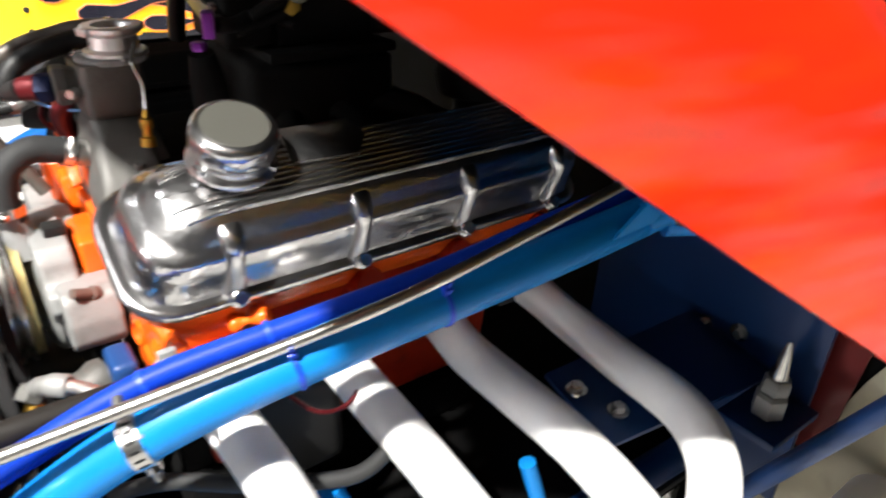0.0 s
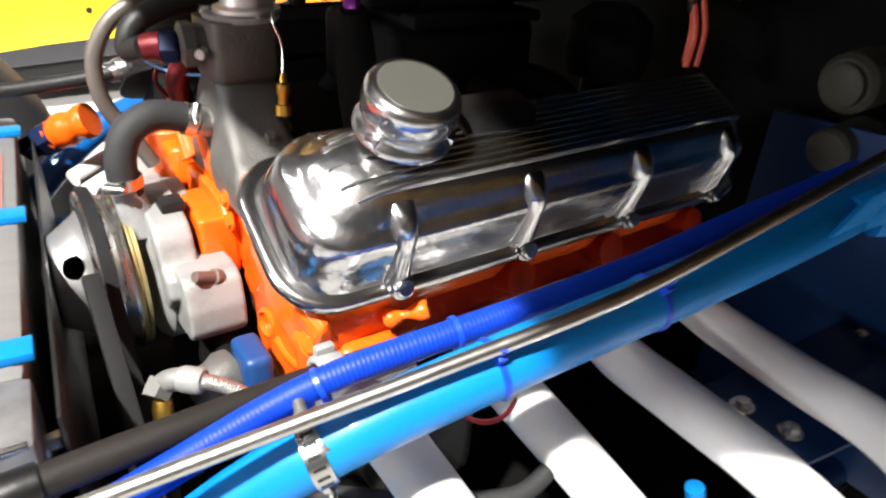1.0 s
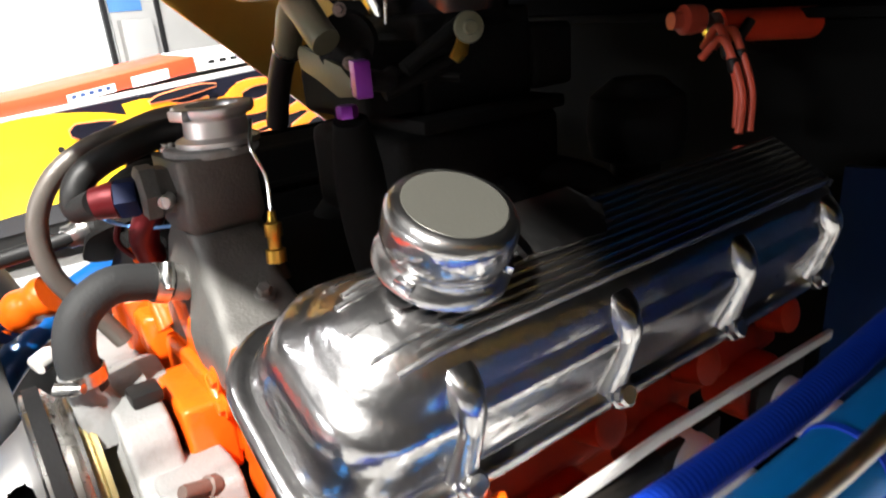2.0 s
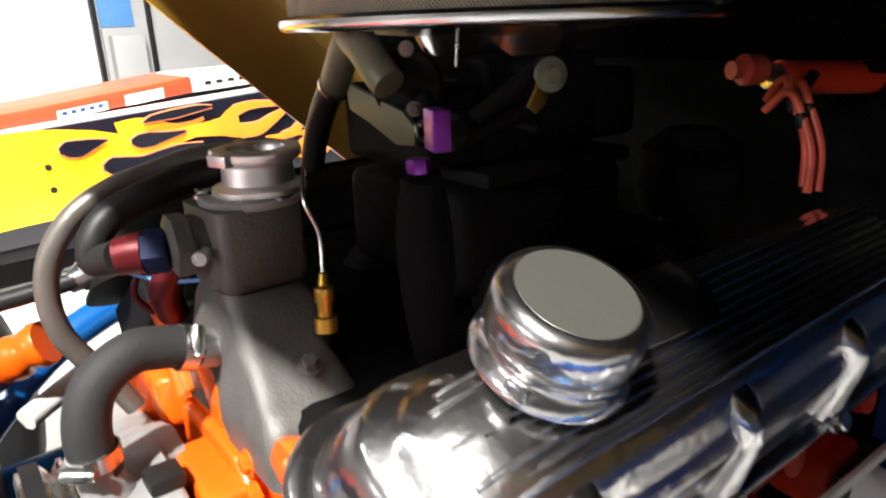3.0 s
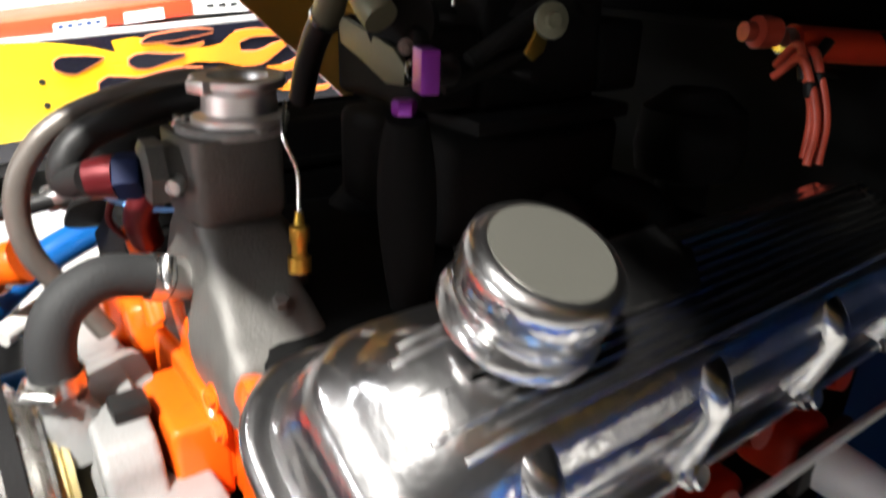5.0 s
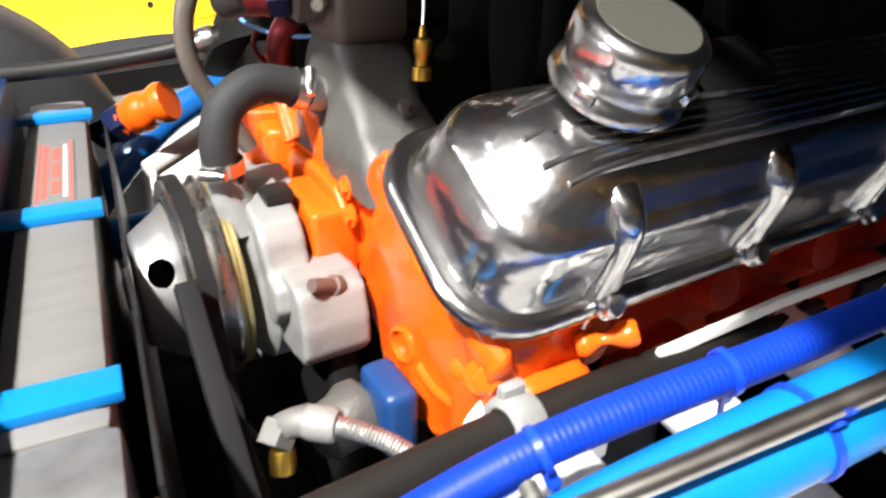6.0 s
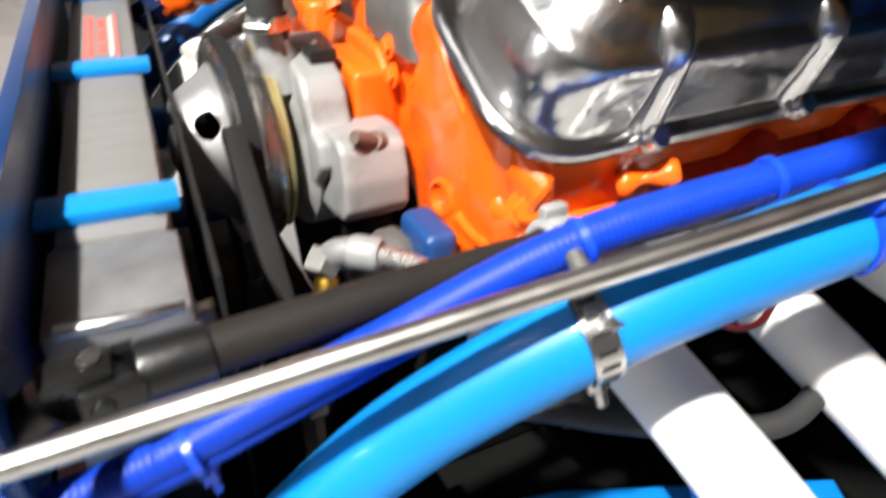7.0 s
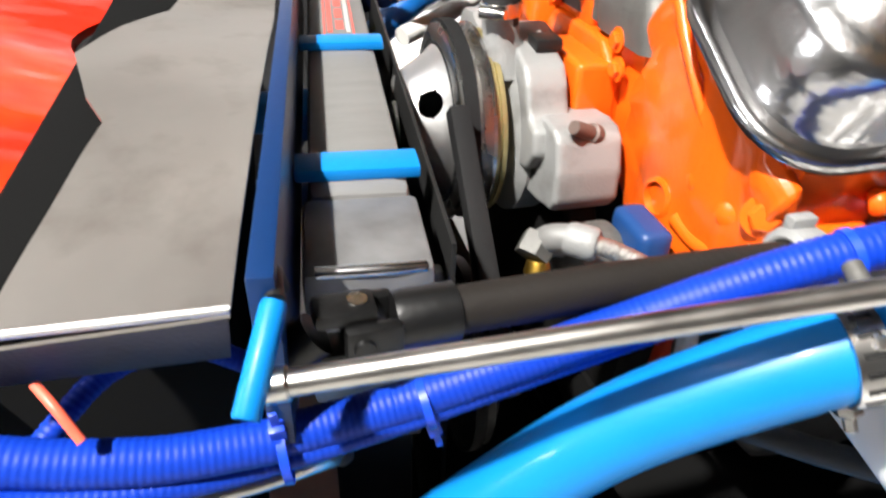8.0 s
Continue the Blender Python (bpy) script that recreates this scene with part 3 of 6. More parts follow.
def chassis():
    t = thing("chassis_frame", (0.2, CY, FLOOR), "bright blue painted round tube race car chassis", "chassis")
    part("upper_rail", sweep(RAIL, RAIL_R, 28), BLUE, t)
    # Far rail: the near rail's paint with shade put into the colour.
    part("upper_rail", sweep([(x, y, z - 0.055) for x, y, z in flip(RAIL)], RAIL_R, 20), SHADEDBLUE, t)
    part("front_crossmember", sweep([(-0.55, 0.475, 0.44), (-0.25, 0.482, 0.447), (-0.13, 0.486, 0.448), (-0.06, 0.487, 0.44)], 0.036, 24), BLUE, t)
    part("front_crossmember", sweep(flip([(-0.55, 0.47, 0.46), (-0.1, 0.47, 0.46), (0.3, 0.43, 0.45)]), 0.03, 16), BLUE, t)
    part("lower_plate", extrude([(-0.06, 0.54, 0.445), (0.12, 0.50, 0.435), (0.33, 0.42, 0.42), (0.30, 0.36, 0.42), (-0.06, 0.44, 0.445)], (0, 0, -0.006), 0.002), BLUE, t)
    part("plate_bolt", lathe((-0.045, 0.462, 0.452), (0.5, -0.5, 0.55), [(0, -0.006), (0.012, -0.006), (0.012, 0.008), (0.008, 0.010), (0.008, 0.026), (0, 0.027)], 6), STEEL, t)
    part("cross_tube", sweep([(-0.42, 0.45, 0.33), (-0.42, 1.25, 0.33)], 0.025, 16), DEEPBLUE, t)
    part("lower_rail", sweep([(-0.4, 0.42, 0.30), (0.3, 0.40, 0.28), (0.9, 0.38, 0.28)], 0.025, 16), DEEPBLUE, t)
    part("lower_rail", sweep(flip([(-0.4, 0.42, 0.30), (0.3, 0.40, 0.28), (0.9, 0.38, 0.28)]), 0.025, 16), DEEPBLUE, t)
    for x in (-0.40, 0.85):
        for s in (0, 1):
            p = [(x, 0.43, 0.30), (x, 0.43, FLOOR + 0.005)]
            part("jack_leg", sweep(flip(p) if s else p, 0.02, 14), STEEL, t)
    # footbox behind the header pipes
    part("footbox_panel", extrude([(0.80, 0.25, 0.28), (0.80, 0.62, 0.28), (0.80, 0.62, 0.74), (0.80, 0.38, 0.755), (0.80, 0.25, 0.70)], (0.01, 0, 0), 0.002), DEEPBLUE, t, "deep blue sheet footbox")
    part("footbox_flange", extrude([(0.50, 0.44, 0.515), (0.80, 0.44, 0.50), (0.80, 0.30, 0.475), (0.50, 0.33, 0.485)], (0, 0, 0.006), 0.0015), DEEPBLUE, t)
    part("gusset_plate", extrude([(0.49, 0.366, 0.742), (0.66, 0.36, 0.757), (0.74, 0.33, 0.80), (0.62, 0.35, 0.80), (0.53, 0.362, 0.775)], (0, 0.005, 0), 0.0015), BLUE, t)
    part("rear_tube", sweep([(0.55, 0.38, 0.745), (0.68, 0.33, 0.79), (0.85, 0.27, 0.84)], 0.017, 20), BLUE, t)
    part("rear_tube", sweep([(0.58, 0.375, 0.735), (0.70, 0.30, 0.74), (0.85, 0.2, 0.75)], 0.016, 20), BLUE, t)
    part("strut_tube", sweep([(0.415, 0.372, 0.48), (0.435, 0.36, 0.40), (0.45, 0.35, 0.30)], 0.0095, 16), BLUE, t)
    part("strut_tube", sweep([(0.20, 0.45, 0.50), (0.23, 0.43, 0.40), (0.25, 0.40, 0.29)], 0.022, 18), BLUE, t)
    for p, d in (((0.798, 0.415, 0.497), (-1, 0, 0)), ((0.798, 0.363, 0.511), (-1, 0, 0)), ((0.80, 0.385, 0.478), (-1, 0, 0)), ((0.515, 0.40, 0.517), (0, 0, 1)), ((0.545, 0.358, 0.501), (0, 0, 1)), ((0.575, 0.352, 0.755), (0, -1, 0.2)), ((0.66, 0.347, 0.775), (0, -1, 0.2))):
        part("frame_bolt", hexbolt(p, d, 0.009, 0.009), STEEL, t)
    part("weld_fillet", lathe((-0.145, 0.4815, 0.489), (0.55, -0.1, 0.75), [(0.034, -0.004), (0.030, 0.006), (0.0225, 0.014), (0.0212, 0.02)], 28, close=False), BLUE, t)
    return t


chassis()
# Sheet added to darken the view below the header pipes.
BELLY = thing("shade_pan", (0.6, 0.68, 0.245), "black sheet added under the engine for its shade", "belly pan")
part("sheet", extrude([(0.10, 0.36, 0.245), (1.1, 0.36, 0.245), (1.1, 1.0, 0.245), (0.10, 1.0, 0.245)], (0, 0, 0.004), 0), SHADEBLACK, BELLY)
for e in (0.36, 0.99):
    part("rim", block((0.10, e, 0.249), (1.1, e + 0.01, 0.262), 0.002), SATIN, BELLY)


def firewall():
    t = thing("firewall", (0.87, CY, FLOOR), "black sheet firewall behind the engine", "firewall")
    # Sheet coloured black for shade; cowl added to close the gap above it.
    part("sheet", block((0.865, 0.05, FLOOR + 0.01), (0.875, 1.65, 0.90), 0.002), SHADEBLACK, t)
    part("added_cowl", extrude([(0.905, 0.25, 0.80), (0.905, 0.25, 0.86), (0.905, 0.5, 1.06), (0.905, 0.85, 1.13), (0.905, 1.2, 1.08), (0.905, 1.45, 0.9), (0.905, 1.45, 0.80)], (0.008, 0, 0), 0.001), SHADEBLACK, t)
    part("top_flange", block((0.84, 0.10, 0.900), (0.90, 1.60, 0.912), 0.003), SHADEBLACK, t)
    return t


firewall()

# ---- hood ----


def hood_section(x):
    """Near lower edge of the lifted front body: y and z at x."""
    k = (x - 0.115) / 0.803
    return 0.203 - 0.225 * k, 1.013 - 0.552 * k


def hood():
    t = thing("hood", (0.87, CY, 0.5), "lifted glossy red fibreglass hood with bare amber underside", "car hood")
    xs = [-0.08 + i * 0.049 for i in range(21)]
    span = [(12, 0.0, 0.0), (11, 0.003, 0.08), (10, 0.014, 0.15), (9, 0.045, 0.19)]

    def shell(inset, lo, hi):
        out = []
        for x in xs:
            y0, z0 = hood_section(x)
            half = CY - y0
            row = []
            for j in range(lo, hi + 1):
                a = abs(j)
                s = -1 if j < 0 else 1
                zz = z0 + (0.0 if s < 0 else 0.139 - 0.14 * (x - 0.30))
                if a >= 9:
                    _, dy, h = span[12 - a]
                    y = half - dy
                    z = zz + h - inset * (1 if h else 0)
                else:
                    y = (half - 0.10) * a / 8
                    rim = zz + 0.20
                    top = max(rim + 0.03, 1.27 - 0.10 * (x + 0.2))
                    z = rim + (top - rim) * math.cos(min(1.0, a / 7) * math.pi / 2) ** 0.8 - inset
                y -= inset
                row.append(Vector((x, CY + s * y, z)))
            out.append(row)
        return out

    def skin(rows):
        bm = bmesh.new()
        v = [[bm.verts.new(p) for p in r] for r in rows]
        for a, b in zip(v, v[1:]):
            for j in range(len(a) - 1):
                bm.faces.new((a[j], a[j + 1], b[j + 1], b[j]))
        return bm

    bm = skin(shell(0.0, -12, 12))
    bmesh.ops.subdivide_edges(bm, edges=bm.edges[:], cuts=3, use_grid_fill=True)
    for v in bm.verts:
        if not v.is_boundary:
            v.co.y += 0.004 * noise.noise(Vector((v.co.x * 7, v.co.y * 9, v.co.z * 16))) * (1 if v.co.y < CY else -1) + 0.0008 * noise.noise(v.co * 45)
    part("outer_skin", bm, RED, t, "glossy red outer skin")
    # Middle of the amber underside coloured black, since it lies unlit.
    part("dark_underside", skin(shell(0.0072, -9, 7)), SHADEBLACK, t, "hood underside coloured black for its shade")
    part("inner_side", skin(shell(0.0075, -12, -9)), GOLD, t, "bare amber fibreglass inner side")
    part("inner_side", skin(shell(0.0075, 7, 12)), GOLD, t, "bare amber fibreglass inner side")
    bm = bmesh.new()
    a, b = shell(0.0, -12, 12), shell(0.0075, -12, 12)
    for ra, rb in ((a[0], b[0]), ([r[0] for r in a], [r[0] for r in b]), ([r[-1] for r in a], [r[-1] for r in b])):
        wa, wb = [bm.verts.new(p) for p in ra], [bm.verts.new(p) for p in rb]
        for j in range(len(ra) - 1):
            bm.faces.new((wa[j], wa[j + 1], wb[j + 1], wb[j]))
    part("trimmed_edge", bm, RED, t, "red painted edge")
    # Unseen panel added to keep the bay lamp off tower and intake.
    part("shade_panel", extrude([(-0.078, 0.455, 1.375), (-0.078, 0.465, 1.30), (-0.078, 0.50, 1.18), (-0.078, 0.56, 1.115), (-0.078, 0.66, 1.09), (-0.078, 1.02, 1.09), (-0.078, 1.16, 1.13), (-0.078, 1.24, 1.22), (-0.078, 1.27, 1.38), (-0.078, 0.85, 1.385)], (0.005, 0, 0), 0.001), SHADEBLACK, t, "unseen black panel added to shade the engine top")
    # Unseen corner added to throw shade on the loom and rail.
    part("shade_corner", extrude([(-0.079, 0.259, 1.16), (-0.079, 0.264, 1.27), (-0.079, 0.30, 1.335), (-0.079, 0.36, 1.345), (-0.079, 0.365, 1.25), (-0.079, 0.34, 1.195), (-0.079, 0.29, 1.165)], (0.006, 0, 0), 0.002), RED, t, "unseen red corner added to shade the loom")
    return t


hood()

# ---- engine: near bank axes ----
TH = radians(30)
VO = Vector((0.075, 0.541, 0.684))
VU = Vector((0, math.cos(TH), math.sin(TH)))
VN = Vector((0, -math.sin(TH), math.cos(TH)))
VL, VW = 0.565, 0.160


def vc(x, u, n):
    """A point of the near cylinder bank: along, inward, outward."""
    return VO + Vector((x, 0, 0)) + VU * u + VN * n


def rounded_rect(x0, x1, u0, u1, rf, rr, n, seg=8):
    out = []
    for cx, cu, a0, r in ((x1 - rr, u1 - rr, 0, rr), (x0 + rf, u1 - rf, 90, rf), (x0 + rf, u0 + rf, 180, rf), (x1 - rr, u0 + rr, 270, rr)):
        for i in range(seg + 1):
            a = radians(a0 + 90 * i / seg)
            out.append(vc(cx + r * math.cos(a), cu + r * math.sin(a), n))
    return out


def loops(rings, cap=True):
    bm = bmesh.new()
    v = [[bm.verts.new(p) for p in r] for r in rings]
    for a, b in zip(v, v[1:]):
        for j in range(len(a)):
            k = (j + 1) % len(a)
            bm.faces.new((a[j], a[k], b[k], b[j]))
    if cap:
        bm.faces.new(v[0])
        bm.faces.new(v[-1])
    return bm


BOSSES = (0.172, 0.305, 0.442, 0.578)


def cover_rings():
    # inset at the front, at the rear, near side, far side, height, corner radii
    steps = [(0, 0, 0, 0, 0, .05, .035), (0, 0, 0, 0, .003, .05, .035), (.0009, .0009, .0009, .0009, .0058, .0495, .0345), (.003, .003, .003, .003, .0078, .049, .034), (.006, .006, .006, .006, .0086, .047, .033), (.0095, .009, .009, .009, .0082, .045, .031), (.0125, .0115, .0115, .0115, .0086, .0435, .03), (.0145, .0125, .013, .013, .0115, .043, .03),
             (.0175, .014, .0155, .016, .03, .042, .03), (.022, .017, .019, .019, .05, .042, .03), (.026, .019, .022, .022, .0555, .042, .03), (.033, .023, .028, .027, .0585, .041, .03), (.038, .027, .032, .031, .063, .04, .028),
             (.046, .032, .037, .036, .0705, .038, .026), (.056, .038, .044, .043, .077, .034, .024), (.068, .045, .053, .05, .082, .028, .02), (.080, .05, .062, .058, .0845, .022, .018)]
    return [rounded_rect(a, VL - b, c, VW - d, rf, rr, n) for a, b, c, d, n, rf, rr in steps]


def valve_cover():
    t = thing("valve_cover", vc(VL / 2, VW / 2, 0), "finned chrome valve cover with bolt bosses", "valve cover")
    part("cover", loops(cover_rings()), CHROME, t)
    for b in BOSSES:
        x = b - VO.x
        bm = bmesh.new()
        rows = []
        for n, u, w, d in ((0.004, 0.003, 0.0135, 0.010), (0.012, 0.005, 0.0125, 0.011), (0.03, 0.010, 0.0105, 0.010), (0.05, 0.015, 0.010, 0.011), (0.062, 0.020, 0.0115, 0.014), (0.069, 0.0255, 0.0115, 0.014), (0.0735, 0.031, 0.0105, 0.013), (0.0758, 0.037, 0.0085, 0.010), (0.0762, 0.043, 0.006, 0.006)):
            rows.append([bm.verts.new(vc(x + w * math.cos(a), u + d - d * math.sin(a) * 1.35, n)) for a in (math.pi * j / 12 for j in range(13))])
        for p, q in zip(rows, rows[1:]):
            for j in range(12):
                bm.faces.new((p[j], p[j + 1], q[j + 1], q[j]))
        bm.faces.new(rows[0])
        bm.faces.new(rows[-1])
        part("bolt_boss", bm, CHROME, t)
        part("cover_bolt", lathe(vc(x, 0.003, 0.010), VN * 0.75 - VU * 0.6, [(0.0105, -0.004), (0.0105, 0.001), (0.0085, 0.002), (0.0085, 0.0075), (0.0065, 0.009), (0, 0.0085)], 18), CHROME, t)
    for j in range(10):
        u = 0.052 + j * 0.0066
        du = max(0.0, 0.074 - u, u - 0.090)
        x0, x1 = 0.094 - math.sqrt(0.038 ** 2 - du ** 2) + 0.004 * math.sin(j * 2.1), VL - 0.04
        prof = [(x0, 0.0760), (x0 + 0.010, 0.0800), (x0 + 0.022, 0.0834), (x0 + 0.036, 0.0856), (x0 + 0.050, 0.0866), (x0 + 0.064, 0.0870), (x1 - 0.016, 0.0872), (x1, 0.081)]
        bm = bmesh.new()
        rows = [[bm.verts.new(vc(x, u + du, n - dn)) for du, dn in ((-0.0022, 0.009), (-0.0018, 0.001), (-0.0009, 0), (0.0009, 0), (0.0018, 0.001), (0.0022, 0.009))] for x, n in prof]
        for p, q in zip(rows, rows[1:]):
            for i in range(5):
                bm.faces.new((p[i], p[i + 1], q[i + 1], q[i]))
        bm.faces.new(rows[0])
        bm.faces.new(rows[-1])
        part("fin", bm, CHROME, t)
    part("badge_plate", extrude([vc(0.175, 0.082, 0.086), vc(0.245, 0.078, 0.086), vc(0.262, 0.10, 0.086), vc(0.25, 0.125, 0.086), vc(0.175, 0.125, 0.086)], VN * 0.006, 0.0012), CHROME, t, "raised chrome badge plate")
    return t


valve_cover()


def far_cover():
    t = thing("valve_cover", (0.35, 1.16, 0.69), "far valve cover coloured black for the hood's shade", "valve cover")
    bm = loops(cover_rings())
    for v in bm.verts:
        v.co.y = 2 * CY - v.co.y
    # Black instead of chrome: the hood's shade is put into the colour.
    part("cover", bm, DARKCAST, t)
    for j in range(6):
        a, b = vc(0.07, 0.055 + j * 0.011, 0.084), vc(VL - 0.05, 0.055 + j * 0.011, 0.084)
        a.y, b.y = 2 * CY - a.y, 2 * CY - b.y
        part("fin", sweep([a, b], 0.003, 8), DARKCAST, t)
    return t


far_cover()


def breather():
    c = vc(0.1215, 0.101, 0.0885)
    t = thing("breather_cap", c, "round chrome breather cap on the valve cover", "breather")
    up = (VN * 0.97 + VU * 0.10).normalized()
    prof = [(0.0, 0.0), (0.0405, 0.0), (0.0418, 0.002), (0.0412, 0.0055), (0.0385, 0.0085), (0.0362, 0.0115), (0.0358, 0.0145), (0.0372, 0.0175), (0.0388, 0.0205), (0.0393, 0.024), (0.0390, 0.036), (0.0380, 0.0395), (0.0355, 0.0425), (0.0325, 0.0442), (0.0305, 0.0446)]
    part("body", lathe(c, up, prof, 72, close=False), CHROME, t)
    part("cap_top", lathe(c, up, [(0.0, 0.0450), (0.022, 0.0449), (0.0300, 0.0447), (0.0306, 0.0442)], 64, close=False), MATTE, t, "flat satin grey-beige cap top")
    for a in (200, 320, 80):
        out = math.cos(radians(a)) * Vector((1, 0, 0)) + math.sin(radians(a)) * up.cross(Vector((1, 0, 0)))
        side = up.cross(out)
        m = Matrix((out, side, up)).transposed().to_4x4()
        part("retaining_lug", block((-0.003, -0.006, 0.0), (0.003, 0.006, 0.0075), 0.0014, Matrix.Translation(c + out * 0.0385 + up * 0.004) @ m), CHROME, t)
    return t


breather()


def lumpy(bm, amount, size, seed=0.0):
    """A rough cast skin: pushes the points of a mesh about by soft noise."""
    for v in bm.verts:
        v.co += amount * noise.noise_vector((v.co + Vector((seed, 0, 0))) / size)
    return bm


def engine_block():
    t = thing("engine", (0.35, CY, FLOOR), "orange painted V8 engine block with cylinder heads", "engine")

    def head(mirror):
        def q(x, u, n):
            p = vc(x, u, n)
            if mirror:
                p.y = 2 * CY - p.y
            return p
        sect = [(0.008, -0.002), (0.060, -0.002), (0.11, -0.002), (0.153, -0.002), (0.165, -0.02), (0.162, -0.06), (0.165, -0.105), (0.06, -0.115), (0.018, -0.105), (-0.012, -0.075), (-0.012, -0.05), (0.0, -0.03)]
        bm = bmesh.new()
        rows = [[bm.verts.new(q(x, u + c + (0.03 if x > 0.105 and u < 0.02 and n < -0.01 else 0.0), n)) for u, n in sect] for x, c in ((0.030, 0.002), (0.042, 0), (0.06, 0), (0.104, 0), (0.125, 0), (0.16, 0), (0.26, 0), (0.36, 0), (0.46, 0), (VL - 0.01, 0))]
        for a, b in zip(rows, rows[1:]):
            for i in range(len(sect)):
                k = (i + 1) % len(sect)
                bm.faces.new((a[i], a[k], b[k], b[i]))
        bm.faces.new(rows[0])
        bm.faces.new(rows[-1])
        bmesh.ops.recalc_face_normals(bm, faces=bm.faces)
        bmesh.ops.bevel(bm, geom=[e for e in bm.edges if e.calc_face_angle(0) > 0.4], offset=0.006, segments=3, affect="EDGES", clamp_overlap=True)
        # The far head's orange is swapped for black, as it lies in shade.
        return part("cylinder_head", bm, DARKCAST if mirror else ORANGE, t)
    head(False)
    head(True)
    face = extrude([Vector((0.118, y, z)) for y, z in ((0.548, 0.672), (0.556, 0.622), (0.592, 0.566), (0.65, 0.540), (0.712, 0.545), (0.748, 0.575), (0.752, 0.64), (0.742, 0.70), (0.722, 0.735), (0.69, 0.75), (0.665, 0.752), (0.62, 0.725))], (-0.018, 0, 0), 0.008, 3)
    bmesh.ops.triangulate(face, faces=face.faces[:])
    bmesh.ops.subdivide_edges(face, edges=face.edges[:], cuts=4, use_grid_fill=True)
    for v in face.verts:
        v.co.x += 0.12 * max(0.0, v.co.y - 0.665)
    part("front_face", lumpy(face, 0.0085, 0.028), ORANGE, t)
    # raised ribs, pads, plugs and bolts of the near head's front
    part("casting_ridge", sweep([(0.100, 0.690, 0.740), (0.098, 0.672, 0.722), (0.098, 0.655, 0.704), (0.100, 0.640, 0.684), (0.104, 0.632, 0.670)], lambda q: 0.0052 - 0.0022 * q, 12), ORANGE, t)
    part("core_plug", lathe((0.101, 0.665, 0.604), (-1, -0.15, 0.05), [(0.016, -0.004), (0.0155, 0.003), (0.0125, 0.0042), (0.0105, -0.004), (0, -0.005)], 28, close=False), ORANGE, t, "sunken orange core plug")
    part("head_bolt", hexbolt((0.104, 0.562, 0.648), (-0.6, -0.75, 0.25), 0.0095, 0.008), ORANGE, t)
    part("accessory_stud", sweep([(0.165, 0.552, 0.656), (0.178, 0.543, 0.662), (0.196, 0.532, 0.669)], lambda s: 0.0065 + 0.0028 * math.sin(s * 9), 14), ORANGE, t, "orange stud with nut")
    part("casting_ridge", sweep([(0.102, 0.640, 0.600), (0.103, 0.615, 0.596), (0.106, 0.588, 0.600)], 0.006, 12), ORANGE, t)
    part("casting_boss", lathe((0.106, 0.628, 0.638), (-1, -0.3, 0.2), [(0.013, -0.006), (0.011, 0.003), (0.006, 0.006), (0, 0.0065)], 20), ORANGE, t)
    part("casting_boss", lathe((0.104, 0.590, 0.632), (-0.9, -0.5, 0.1), [(0.012, -0.006), (0.009, 0.002), (0.004, 0.004), (0, 0.004)], 20), ORANGE, t)
    for x, y, z in ((0.104, 0.772, 0.690), (0.104, 0.765, 0.668)):
        part("face_bolt", hexbolt((x, y, z), (-1, 0, 0), 0.007, 0.006), ORANGE, t)
    for i in range(4):
        x = (0.142, 0.28, 0.41, 0.55)[i]
        # Rear ports and bosses take the shaded red; only the first is orange.
        part("exhaust_port", block((x - 0.024, 0.540 if i == 0 else 0.560, 0.575 if i == 0 else 0.545), (x + 0.038, 0.62, 0.642 if i == 0 else 0.604), 0.018, segs=4), ORANGE if i == 0 else SHADEDRED, t)
        part("plug_boss", lathe((x + 0.055, 0.578, 0.635), (0, -0.9, 0.2), [(0.02, -0.02), (0.018, 0.008), (0.012, 0.01), (0, 0.01)], 20), ORANGE if i == 0 else SHADEDRED, t)
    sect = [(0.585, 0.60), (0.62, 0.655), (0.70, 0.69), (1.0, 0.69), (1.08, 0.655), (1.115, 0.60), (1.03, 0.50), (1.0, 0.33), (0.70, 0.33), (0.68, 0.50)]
    # Block side coloured dark red for the shade under the cover.
    part("block", extrude([Vector((0.165, y, z)) for y, z in sect], (0.457, 0, 0), 0.012, 3), SHADEDRED, t, "block side coloured dark red for shade")
    # Plate and timing cover coloured black for the shade low on the engine.
    part("front_plate", extrude([Vector((0.126, y, z)) for y, z in sect[:6] + [(1.02, 0.50), (1.0, 0.33), (0.71, 0.33), (0.69, 0.50)]], (0.037, 0, 0), 0.006), DARKCAST, t, "front plate coloured black for shade")
    part("timing_cover", extrude([Vector((0.092, y, z)) for y, z in ((0.76, 0.60), (0.94, 0.60), (1.0, 0.50), (0.95, 0.36), (0.75, 0.36), (0.70, 0.50))], (-0.03, 0, 0), 0.010, 3), DARKCAST, t, "timing cover coloured black for shade")
    part("engine_mount", block((0.17, 0.56, 0.40), (0.29, 0.70, 0.545), 0.02, segs=3), SATIN, t, "black engine mount")
    part("front_wall", extrude([Vector((0.135, y, z)) for y, z in ((0.69, 0.60), (0.69, 0.69), (0.735, 0.700), (0.85, 0.690), (0.87, 0.676), (0.99, 0.66), (0.99, 0.60))], (-0.020, 0, 0), 0.006, 3), ORANGE, t)
    part("water_outlet", lumpy(extrude([Vector((0.108, y, z)) for y, z in ((0.832, 0.684), (0.836, 0.716), (0.846, 0.728), (0.885, 0.730), (0.905, 0.722), (0.908, 0.684), (0.895, 0.672), (0.85, 0.672))], (0.045, 0, 0), 0.006, 3), 0.002, 0.02), ORANGE, t)
